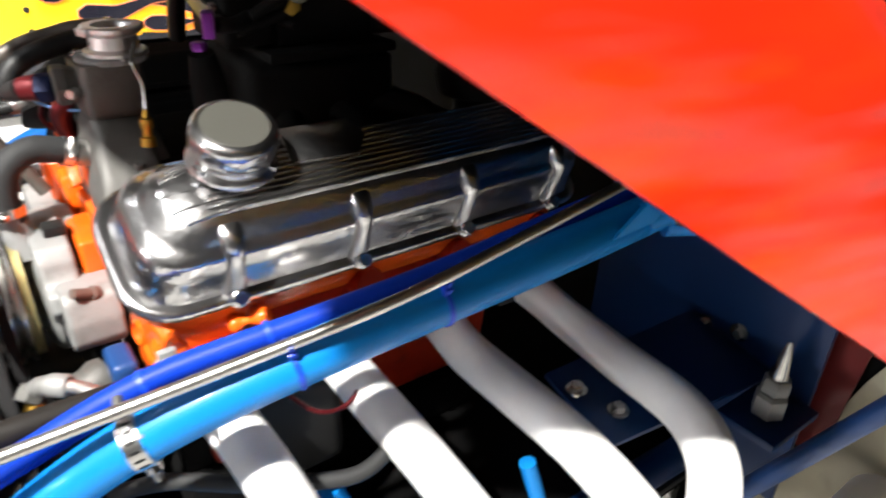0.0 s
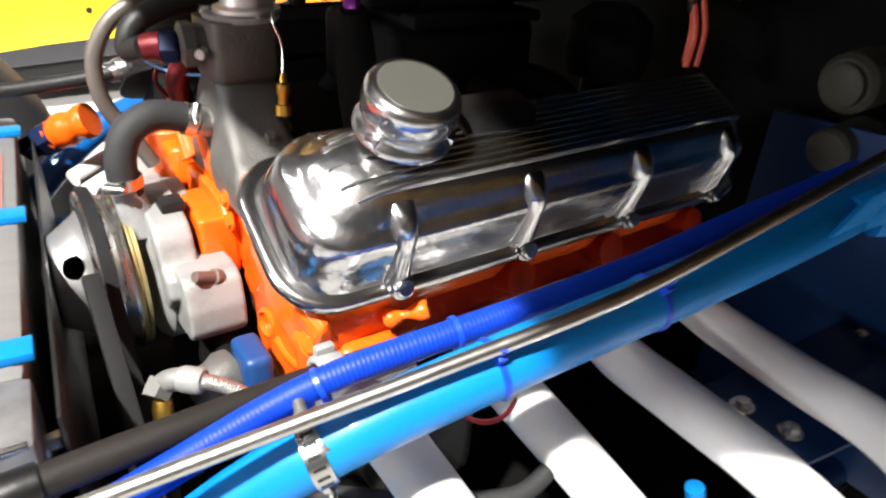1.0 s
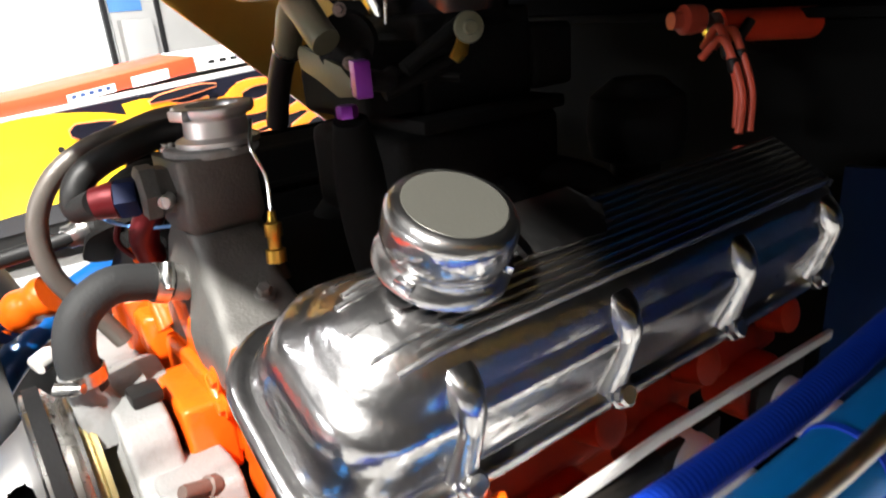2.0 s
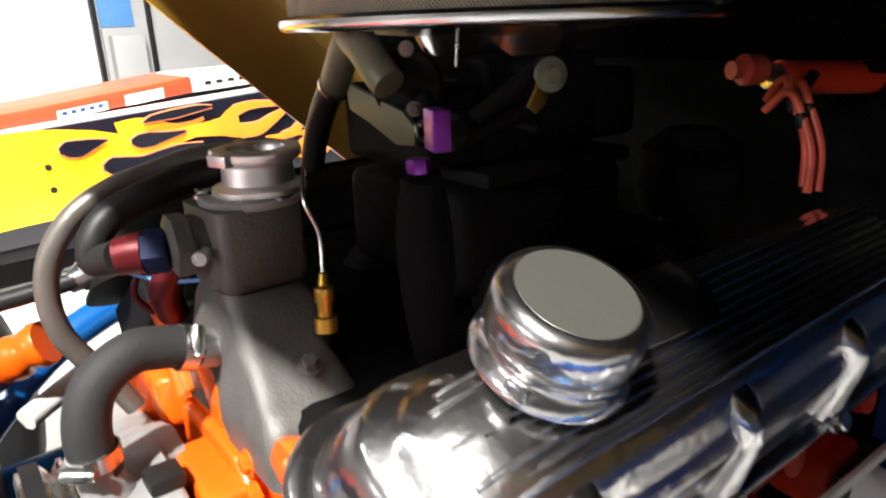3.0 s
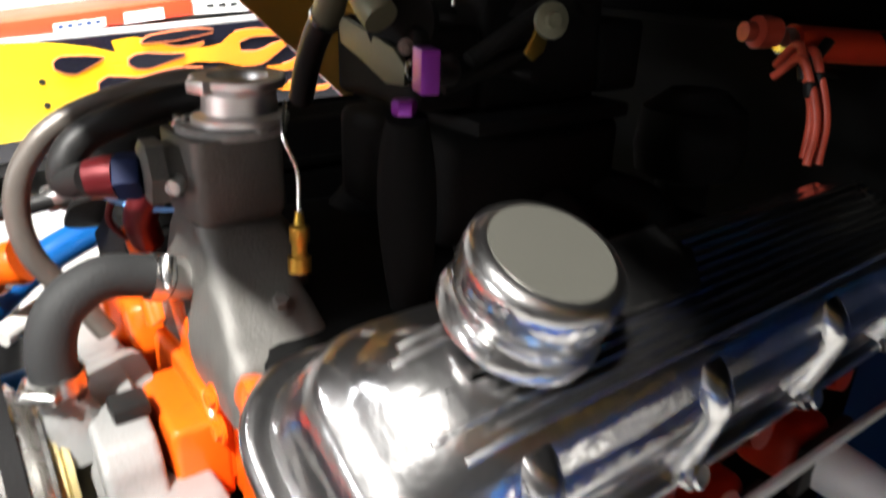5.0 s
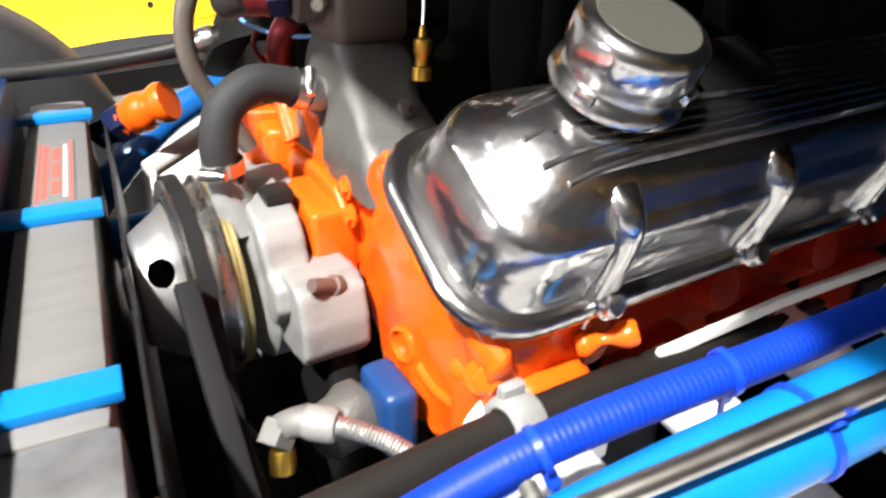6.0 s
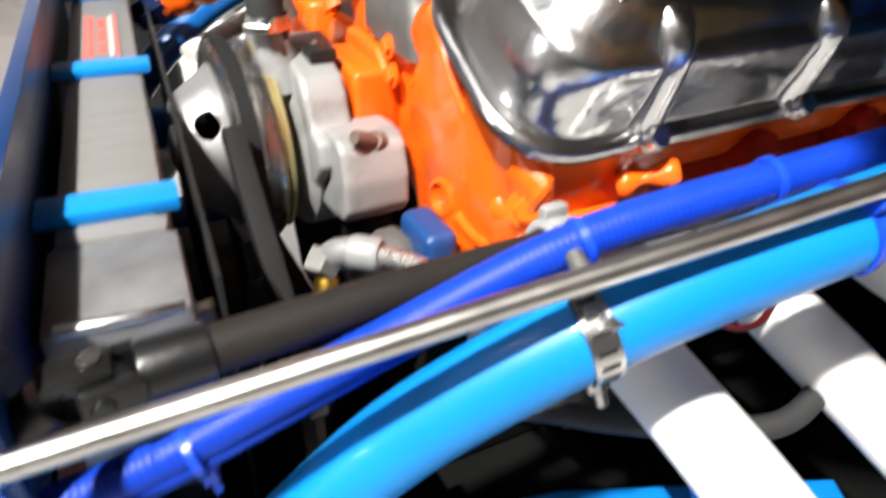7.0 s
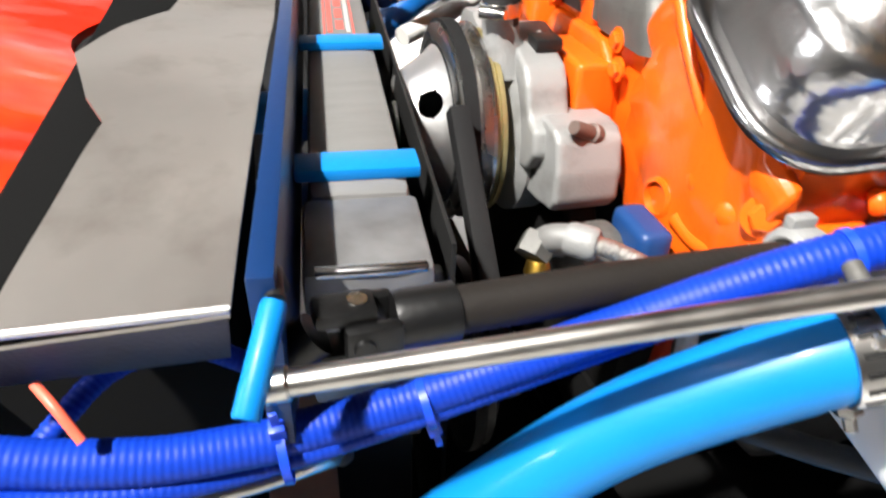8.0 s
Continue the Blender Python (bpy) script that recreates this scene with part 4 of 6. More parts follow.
    part("outlet_foot", extrude([Vector((0.100, y, z)) for y, z in ((0.775, 0.612), (0.775, 0.668), (0.795, 0.684), (0.90, 0.684), (0.915, 0.668), (0.915, 0.612))], (0.020, 0, 0), 0.005, 3), ORANGE, t)
    part("pump_pad", block((0.074, 0.774, 0.60), (0.114, 0.86, 0.670), 0.006, segs=3), ORANGE, t)
    # Oil pan coloured black for the shade down there.
    part("oil_pan", block((0.12, 0.68, 0.25), (0.6, 1.02, 0.33), 0.02), SHADEBLACK, t)
    part("far_casting", extrude([(0.075, 0.97, 0.70), (0.125, 0.955, 0.70), (0.135, 0.97, 0.55), (0.085, 0.99, 0.55)], (0, 0.05, 0), 0.006, 3), ORANGE, t)
    part("casting_strip", sweep([(0.098, 0.932, 0.764), (0.104, 0.924, 0.740), (0.104, 0.910, 0.715), (0.106, 0.895, 0.690)], lambda q: 0.007 + 0.006 * q, 12), ORANGE, t)
    part("far_casting", extrude([(0.088, 0.935, 0.690), (0.122, 0.925, 0.690), (0.122, 0.925, 0.64), (0.090, 0.935, 0.64)], (0, 0.05, 0), 0.010, 3), ORANGE, t)
    return t


engine_block()


def header():
    t = thing("exhaust_header", (0.35, 0.45, 0.5), "white coated four-pipe exhaust header", "exhaust header")
    R = 0.0255
    paths = ([(0.118, 0.575, 0.612), (0.130, 0.53, 0.594), (0.1417, 0.48, 0.5748), (0.152, 0.40, 0.546), (0.152, 0.30, 0.518), (0.15, 0.20, 0.487), (0.15, 0.10, 0.44)],
             [(0.270, 0.575, 0.580), (0.2745, 0.53, 0.573), (0.2804, 0.48, 0.5600), (0.2976, 0.40, 0.5249), (0.3164, 0.30, 0.479), (0.3308, 0.20, 0.4381), (0.34, 0.11, 0.40)],
             [(0.418, 0.575, 0.575), (0.413, 0.53, 0.572), (0.4098, 0.48, 0.5645), (0.4151, 0.40, 0.5587), (0.4209, 0.30, 0.549), (0.4166, 0.20, 0.523), (0.40, 0.12, 0.47)],
             [(0.560, 0.575, 0.572), (0.575, 0.53, 0.556), (0.5762, 0.48, 0.5482), (0.5613, 0.38, 0.5535), (0.5407, 0.28, 0.5654), (0.512, 0.223, 0.560), (0.487, 0.195, 0.525), (0.468, 0.18, 0.46), (0.455, 0.17, 0.38)])
    for p in paths:
        part("pipe", sweep(p, R, 28, 8), WHITE, t)
    part("flange_plate", extrude([(0.092, 0.537, 0.618), (0.185, 0.537, 0.616), (0.185, 0.537, 0.57), (0.092, 0.537, 0.57)], (0, -0.009, 0), 0.002), WHITE, t)
    # Rear flanges coloured dark for the shade under the valve cover.
    for x in (0.272, 0.416, 0.562):
        part("flange_plate", extrude([(x - 0.042, 0.560, 0.598), (x + 0.042, 0.560, 0.598), (x + 0.042, 0.560, 0.548), (x - 0.042, 0.560, 0.548)], (0, -0.009, 0), 0.002), PIPEDARK, t, "flange coloured dark for shade")
    foil = extrude([(0.083, 0.546, 0.600), (0.083, 0.546, 0.622), (0.105, 0.545, 0.628), (0.125, 0.543, 0.624), (0.14, 0.542, 0.632), (0.165, 0.542, 0.629), (0.185, 0.543, 0.634), (0.21, 0.545, 0.628), (0.228, 0.547, 0.630), (0.24, 0.549, 0.622), (0.24, 0.549, 0.606), (0.16, 0.545, 0.604)], (0, -0.006, 0), 0.002)
    part("gasket", lumpy(foil, 0.003, 0.012), GASKET, t, "crumpled white foil gasket")
    part("shield_strip", extrude([(0.215, 0.531, 0.650), (0.34, 0.528, 0.656), (0.58, 0.524, 0.648), (0.58, 0.524, 0.639), (0.34, 0.528, 0.646), (0.215, 0.531, 0.640)], (0, -0.005, 0), 0.002), GASKET, t, "pale heat shield strip")
    part("collector", sweep([(0.22, 0.16, 0.43), (0.36, 0.13, 0.39), (0.6, 0.13, 0.36), (0.95, 0.14, 0.33)], 0.05, 24), WHITE, t)
    return t


header()


# ---- rod, looms, shaft along the rail ----
def rod():
    pts = [(-0.19, 0.462, 0.668), (0.0, 0.4313, 0.6993), (0.12, 0.4054, 0.7245), (0.25, 0.3779, 0.7538), (0.38, 0.3702, 0.7798), (0.5, 0.3645, 0.806), (0.62, 0.36, 0.83)]
    t = thing("fuel_line", pts[0], "slim bright steel line along the blue chassis tube", "line")
    part("line", sweep(pts, 0.0053, 18), SATINSTEEL, t)
    part("end_ferrule", lathe((-0.19, 0.462, 0.668), (0.97, -0.16, 0.16), [(0, -0.002), (0.0068, -0.001), (0.0068, 0.012), (0.0058, 0.013)], 20), STEEL, t)
    return t


rod()


def loom():
    t = thing("wiring_loom", (-0.1, 0.49, 0.6), "royal blue corrugated plastic wiring loom with nylon ties", "wiring loom")
    main = [(-0.185, 0.492, 0.606), (-0.12, 0.496, 0.613), (-0.03, 0.490, 0.6445), (0.07, 0.4685, 0.690), (0.2, 0.444, 0.7134), (0.32, 0.4302, 0.7282), (0.46, 0.425, 0.745), (0.62, 0.42, 0.76)]
    part("conduit", sweep(main, 0.0102, 16, wave=0.00035, pitch=0.0034), LOOM, t)
    part("conduit", sweep([(-0.42, 0.50, 0.70), (-0.36, 0.49, 0.66), (-0.30, 0.483, 0.632), (-0.24, 0.482, 0.616), (-0.185, 0.487, 0.610)], 0.0102, 16, wave=0.0003, pitch=0.0034), LOOM, t)
    part("conduit", sweep([(-0.36, 0.46, 0.646), (-0.30, 0.470, 0.620), (-0.24, 0.476, 0.604), (-0.185, 0.486, 0.598), (-0.11, 0.492, 0.608), (-0.02, 0.488, 0.638), (0.06, 0.468, 0.680)], 0.006, 14, wave=0.0003, pitch=0.0034), LOOM, t)
    part("branch_conduit", sweep([(-0.195, 0.525, 0.622), (-0.225, 0.533, 0.632), (-0.258, 0.525, 0.630), (-0.285, 0.497, 0.617)], 0.0055, 12, wave=0.0004, pitch=0.0032), LOOM, t)
    for p, d, r, a in (((0.067, 0.469, 0.688), (1, -0.2, 0.4), 0.0108, 1.2), ((-0.185, 0.488, 0.603), (1, 0.05, 0.08), 0.0150, -1.3), ((-0.118, 0.494, 0.611), (1, 0, 0.25), 0.0118, 1.5), ((0.165, 0.4505, 0.708), (1, -0.2, 0.2), 0.0108, 1.6)):
        part("nylon_tie", tie(p, d, r, 0.0045, a), ZIP, t)
    part("spare_lead", sweep([(-0.258, 0.476, 0.640), (-0.266, 0.484, 0.652), (-0.274, 0.494, 0.656)], 0.0022, 10), WIRERED, t, "short red lead")
    part("taped_end", sweep([(-0.318, 0.500, 0.600), (-0.30, 0.492, 0.606), (-0.275, 0.484, 0.613)], 0.0125, 18), DEEPBLUE, t, "dark blue taped end")
    return t


loom()


def rail_clamps():
    d = (0.95, -0.22, 0.3)
    c = (0.049, 0.4358, 0.6638)
    t = thing("rail_clamp", c, "steel worm-drive clamp round the chassis tube", "clamp")
    part("strap", band(c, d, 0.0216, 0.014, 0.0014, False), STEEL, t)
    s, o, dd = axes(d)
    for i in range(18):
        ang = 2 * math.pi * i / 18
        out = math.cos(ang) * s + math.sin(ang) * o
        m = Matrix((out, dd.cross(out), dd)).transposed().to_4x4()
        part("slot", block((-0.0002, -0.0012, -0.0042), (0.0004, 0.0012, 0.0042), 0, Matrix.Translation(Vector(c) + out * 0.0230) @ m), SATIN, t)
    part("screw_housing", block((-0.006, -0.005, -0.003), (0.006, 0.005, 0.003), 0.002, Matrix.Translation((0.047, 0.4235, 0.6805)) @ pose(0, 0, 0, 25, 0, -15)), STEEL, t)
    part("line_bracket", lathe((0.040, 0.432, 0.696), (0.15, 0.75, 0.25), [(0, 0), (0.004, 0), (0.0045, 0.004), (0.004, 0.016), (0, 0.017)], 16), DULLCAST, t)
    part("lower_nut", lathe((0.054, 0.4325, 0.640), (0.1, -0.5, -0.8), [(0, 0), (0.006, 0), (0.006, 0.008), (0.003, 0.010), (0.003, 0.016), (0, 0.016)], 6), STEEL, t)
    for c, d in (((0.168, 0.4098, 0.7022), (0.98, -0.15, 0.2)), ((0.30, 0.3945, 0.7222), (1, -0.05, 0.1))):
        o = solo("rail_tie", tie(c, d, 0.0214, 0.0045, -1.0), ZIP, "blue nylon tie round the chassis tube", "cable tie", "ties on the chassis tube")
    return t


rail_clamps()


def steering_shaft():
    p = [(-0.105, 0.507, 0.654), (-0.05, 0.510, 0.6535), (0.0, 0.513, 0.652), (0.1, 0.523, 0.644), (0.22, 0.530, 0.634), (0.34, 0.536, 0.620)]
    t = thing("steering_shaft", p[0], "dark steering shaft with a forked universal joint", "steering shaft")
    part("shaft_sleeve", sweep(p, 0.0115, 24), PIPEDARK, t, "brown-black rubber sleeve")
    s, o, d = axes((-1, -0.06, 0.01))
    c = Vector(p[0])
    part("coupling", lathe(c, d, [(0.0115, -0.004), (0.0140, -0.003), (0.0140, 0.022), (0.0130, 0.026), (0, 0.026)], 28), OILBLACK, t, "dull black coupling")
    base = c + d * 0.024
    m = Matrix((s, o, d)).transposed().to_4x4()
    for sg in (-1, 1):
        part("fork_arm", block((-0.004, -0.009, 0), (0.004, 0.009, 0.026), 0.0035, Matrix.Translation(base + s * 0.011 * sg) @ m), OILBLACK, t)
        part("fork_arm", block((-0.009, -0.004, 0.010), (0.009, 0.004, 0.038), 0.0035, Matrix.Translation(base + o * 0.011 * sg) @ m), OILBLACK, t)
    part("cross_pin", lathe(base + d * 0.018 - s * 0.017, s, [(0, 0), (0.0045, 0), (0.005, 0.002), (0.005, 0.032), (0.0045, 0.034), (0, 0.034)], 18), OILBLACK, t)
    part("cross_pin", lathe(base + d * 0.018 - o * 0.016, o, [(0, 0), (0.0045, 0), (0.0045, 0.032), (0, 0.032)], 18), STEEL, t)
    part("lower_yoke", sweep([base + d * 0.036, base + d * 0.055 + Vector((0, 0, -0.015)), base + d * 0.06 + Vector((0.0, 0, -0.03))], 0.011, 18), OILBLACK, t)
    part("groove_ring", band(p[0], d, 0.0116, 0.004, 0.0012, False), STEEL, t)
    return t


steering_shaft()
solo("pipe_clip", merge(lathe((0.088, 0.5225, 0.6452), (0.95, 0.1, -0.08), [(0.0118, 0), (0.0135, -0.001), (0.0175, 0.001), (0.0185, 0.004), (0.0185, 0.017), (0.0172, 0.020), (0.0118, 0.020)], 36, close=False), block((-0.008, -0.004, 0.014), (0.008, 0.004, 0.024), 0.002, Matrix.Translation((0.098, 0.530, 0.6445)))), CAST, "grey pipe clip round the dark shaft", "clip")


# ---- radiator ----
YAW = pose(-0.1, 0.545, 0, 0, 0, -4.6)


def rad(lo, hi, bevel=0.003):
    return block(lo, hi, bevel, YAW)


def radiator():
    t = thing("radiator", (-0.13, 0.86, FLOOR), "bare aluminium radiator with bright blue straps", "radiator")
    part("tank", rad((-0.066, 0.074, 0.622), (-0.004, 0.70, 0.6555), 0.010), DULLSHEET, t, "dull bare aluminium tank")
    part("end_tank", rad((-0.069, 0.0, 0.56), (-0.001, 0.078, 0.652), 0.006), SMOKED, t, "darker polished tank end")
    # Lower tank side in darker grey, standing in for its shade.
    part("header_plate", rad((-0.064, 0.006, 0.52), (-0.006, 0.698, 0.624), 0.003), DULLCAST, t, "tank side coloured darker for shade")
    part("core", rad((-0.060, 0.02, 0.14), (-0.010, 0.68, 0.52), 0.002), SATIN, t, "dark finned core")
    part("bottom_tank", rad((-0.066, 0.002, FLOOR + 0.02), (-0.004, 0.70, 0.14), 0.008), DULLCAST, t)
    part("foot", rad((-0.05, 0.1, FLOOR), (-0.02, 0.6, FLOOR + 0.025), 0.003), SATIN, t)
    for y in (0.102, 0.350, 0.62):
        part("strap", rad((-0.073, y - 0.013, 0.6555), (0.003, y + 0.013, 0.6635), 0.002), BLUE, t, "bright blue painted strap")
    part("edge_weld", sweep([YAW @ Vector((-0.062, 0.004, 0.650)), YAW @ Vector((-0.03, 0.002, 0.651)), YAW @ Vector((-0.006, 0.004, 0.650))], 0.0035, 10), POLISHED, t, "bright weld bead")
    part("drain_boss", hexbolt(YAW @ Vector((-0.001, 0.045, 0.61)), (1, 0, 0.1), 0.008, 0.012), STEEL, t)
    lab = part("label_plate", rad((-0.052, 0.375, 0.6557), (-0.018, 0.545, 0.6567), 0.0003), DULLSHEET, t, "grey and red printed label")
    for i, (x0, x1, y0, y1) in enumerate(((-0.050, -0.048, 0.38, 0.54), (-0.022, -0.020, 0.38, 0.54), (-0.046, -0.041, 0.39, 0.53), (-0.038, -0.030, 0.40, 0.43), (-0.038, -0.030, 0.44, 0.475), (-0.038, -0.030, 0.485, 0.52), (-0.028, -0.024, 0.39, 0.53))):
        part("print_bar", rad((x0, y0, 0.6567), (x1, y1, 0.6571), 0), LABELRED if i < 6 else PAINTGREY, lab)
    part("side_bar", block((-0.006, -0.062, 0.60), (0.005, 0.66, 0.702), 0.002, pose(-0.179, 0.545, 0, 0, 0, -4.6)), DEEPBLUE, t, "deep blue upright flat bar")
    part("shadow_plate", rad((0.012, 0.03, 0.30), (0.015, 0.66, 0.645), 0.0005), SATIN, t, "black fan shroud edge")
    return t


radiator()


def drain_pipe():
    pts = [(-0.36, 0.486, 0.580), (-0.30, 0.487, 0.580), (-0.24, 0.488, 0.579), (-0.20, 0.492, 0.577), (-0.165, 0.508, 0.566), (-0.155, 0.53, 0.54), (-0.155, 0.56, 0.50)]
    t = thing("drain_pipe", pts[0], "dull bright metal pipe below the wiring loom", "pipe")
    part("pipe", sweep(pts, 0.0048, 18), SATINSTEEL, t)
    part("pipe_nut", hexbolt((-0.235, 0.488, 0.579), (1, 0, 0), 0.0072, 0.012), STEEL, t)
    return t


drain_pipe()


def blue_spigot():
    t = thing("blue_spigot", (-0.186, 0.46, 0.67), "short bright blue tube with an open end", "tube bracket")
    a, b = Vector((-0.180, 0.481, 0.692)), Vector((-0.194, 0.448, 0.667))
    d = (b - a).normalized()
    L = (b - a).length
    part("tube", lathe(a, d, [(0, 0), (0.0046, 0), (0.0053, 0.002), (0.0053, L - 0.001), (0.0049, L), (0.0036, L), (0.0033, L - 0.008), (0, L - 0.008)], 28), BLUE, t)
    part("socket_screw", lathe(b - d * 0.009, d, [(0, 0), (0.0031, 0), (0.0031, 0.006), (0.0017, 0.006), (0.0015, 0.003), (0, 0.003)], 12), STEEL, t)
    part("hose_tail", sweep([a, (-0.180, 0.50, 0.692), (-0.178, 0.52, 0.67)], 0.004, 12), SATIN, t)
    return t


blue_spigot()


def duct():
    t = thing("air_duct", (-0.3, 0.7, 0.6), "large brushed bare aluminium air duct sheet", "air duct")
    top = [(-0.197, 0.484), (-0.305, 0.4855), (-0.2835, 0.517), (-0.268, 0.67), (-0.284, 0.712), (-0.307, 0.804), (-0.285, 0.88), (-0.255, 0.945), (-0.235, 1.25), (-0.150, 1.25), (-0.163, 0.935)]
    sheet = extrude([(x, y, 0.690) for x, y in top], (0, 0, -0.0018), 0)
    bmesh.ops.triangulate(sheet, faces=sheet.faces[:])
    bmesh.ops.subdivide_edges(sheet, edges=sheet.edges[:], cuts=9, use_grid_fill=True)
    for v in sheet.verts:
        crease = (v.co.y - 0.70) + 0.9 * (v.co.x + 0.23)
        v.co.z += 0.0022 * noise.noise(v.co * 13.0) - 0.10 * max(0.0, crease) ** 1.5 - 0.03 * max(0.0, -crease - 0.06)
    part("top_sheet", sheet, SHEET, t)
    # Same metal as the sheet; the lip's shade is put into its grey.
    part("folded_lip", extrude([(-0.197, 0.482, 0.691), (-0.305, 0.4845, 0.691), (-0.30, 0.514, 0.640), (-0.203, 0.512, 0.640)], (0, 0.0018, 0), 0), DULLCAST, t, "folded lip coloured darker for shade")
    part("edge_bead", sweep([(-0.1965, 0.4822, 0.6900), (-0.25, 0.4832, 0.6900), (-0.306, 0.4845, 0.6900)], 0.0018, 8), MACHINED, t, "bright bead along the folded edge")
    # Box added in black to fill the dark gap below the sheet.
    part("under_box", block((-0.33, 0.55, 0.44), (-0.205, 1.25, 0.655), 0.004), SHADEBLACK, t, "black box added for the dark gap under the duct")
    return t


duct()


def nose():
    t = thing("nose_panel", (-0.5, 0.85, FLOOR), "glossy red front body panel with a black sealed edge", "body panel")
    bm = bmesh.new()
    rows = []
    rim = smooth_path([(-0.335, 0.45, 0.62), (-0.333, 0.67, 0.62), (-0.335, 0.864, 0.62), (-0.344, 0.97, 0.622), (-0.372, 1.07, 0.625), (-0.345, 1.15, 0.625), (-0.30, 1.235, 0.62), (-0.29, 1.40, 0.61)], 4)
    for p in rim:
        rows.append([bm.verts.new((p.x - s, p.y, p.z - dz)) for s, dz in ((0, 0.02), (0.002, 0.004), (0.012, 0), (0.05, -0.012), (0.12, -0.03), (0.25, -0.04), (0.45, 0.02), (0.6, 0.12))])
    for a, b in zip(rows, rows[1:]):
        for j in range(7):
            bm.faces.new((a[j], a[j + 1], b[j + 1], b[j]))
    part("skin", bm, RED, t)
    # Two trays added to hide lit floor where the car's shade falls.
    part("shade_tray", block((-1.0, 0.36, 0.36), (0.07, 0.62, 0.372), 0.002), SHADEBLACK, t, "black tray added for the shade under the car")
    part("shade_tray", block((-0.10, 0.62, 0.20), (0.12, 1.42, 0.21), 0.002), SHADEBLACK, t, "black tray added for the shade under the car")
    part("splitter", block((-1.05, 0.4, FLOOR), (-0.75, 1.4, 0.32), 0.02), SATIN, t)
    part("inner_edge", sweep([p + Vector((0.006, 0, -0.018)) for p in rim], 0.008, 10, 1), SATIN, t, "black edge seal")
    return t


nose()
solo("duct_bracket", block((-0.012, -0.02, -0.006), (0.012, 0.02, 0.006), 0.003, pose(-0.322, 0.69, 0.630, 0, 0, -35)), BLUE, "small bright blue bracket below the duct", "bracket")


# ---- water pump, pulley and belt ----
PX, PY, PZ = -0.03, 0.855, 0.592


def water_pump():
    t = thing("water_pump", (0.05, PY, 0.6), "bare cast aluminium water pump on the engine front", "water pump")
    leg = [(0.89, 0.672), (0.85, 0.678), (0.81, 0.675), (0.786, 0.667), (0.776, 0.654), (0.771, 0.640), (0.764, 0.630), (0.748, 0.626), (0.744, 0.605), (0.76, 0.585), (0.80, 0.575), (0.89, 0.57)]
    part("near_arm", extrude([Vector((0.030, y, z)) for y, z in leg], (0.038, 0, 0), 0.011, 4), CAST, t)
    foot = [(0.80, 0.628), (0.752, 0.634), (0.735, 0.633), (0.725, 0.626), (0.717, 0.600), (0.716, 0.575), (0.723, 0.564), (0.75, 0.558), (0.80, 0.552)]
    part("near_foot", extrude([Vector((0.040, y, z)) for y, z in foot], (0.058, 0, 0), 0.007, 4), CAST, t)
    leg = [(0.865, 0.672), (0.83, 0.678), (0.795, 0.664), (0.762, 0.648), (0.735, 0.643), (0.705, 0.655), (0.675, 0.652), (0.657, 0.640), (0.655, 0.617), (0.675, 0.594), (0.705, 0.577), (0.738, 0.565), (0.79, 0.552), (0.865, 0.555)]
    part("far_leg", extrude([Vector((0.048, 2 * PY - y, z)) for y, z in leg], (0.038, 0, 0), 0.009, 2), CAST, t)
    part("housing", lathe((0.045, PY, PZ), (-1, 0, 0), [(0.088, -0.02), (0.088, 0.008), (0.080, 0.016), (0.060, 0.020), (0.045, 0.030), (0.030, 0.034), (0.028, 0.050), (0, 0.05)], 44), CAST, t)
    part("hose_neck", lathe((0.026, 0.828, 0.66), (-0.15, 0, 1), [(0.026, -0.01), (0.0205, 0.01), (0.0155, 0.02), (0.0155, 0.05), (0.013, 0.05)], 28), CAST, t)
    part("mounting_pin", lathe((0.050, 0.722, 0.640), (0.9, 0.35, -0.45), [(0, 0.002), (0.0055, 0.002), (0.006, 0.004), (0.0062, 0.024), (0.0085, 0.025), (0.0085, 0.032), (0, 0.033)], 18), RUSTY, t, "rusty brown pin")
    part("drain_slot", block((0.045, 0.7255, 0.571), (0.062, 0.735, 0.5775), 0.002), SATIN, t, "dark drain opening")
    for y, z in ((0.80, 0.565),):
        part("pump_bolt", hexbolt((0.0415, y, z), (-1, 0, 0), 0.0068, 0.006), STEEL, t)
    part("top_plate", block((0.045, 0.800, 0.672), (0.070, 0.825, 0.684), 0.004), SATIN, t, "dark top boss")
    return t


water_pump()


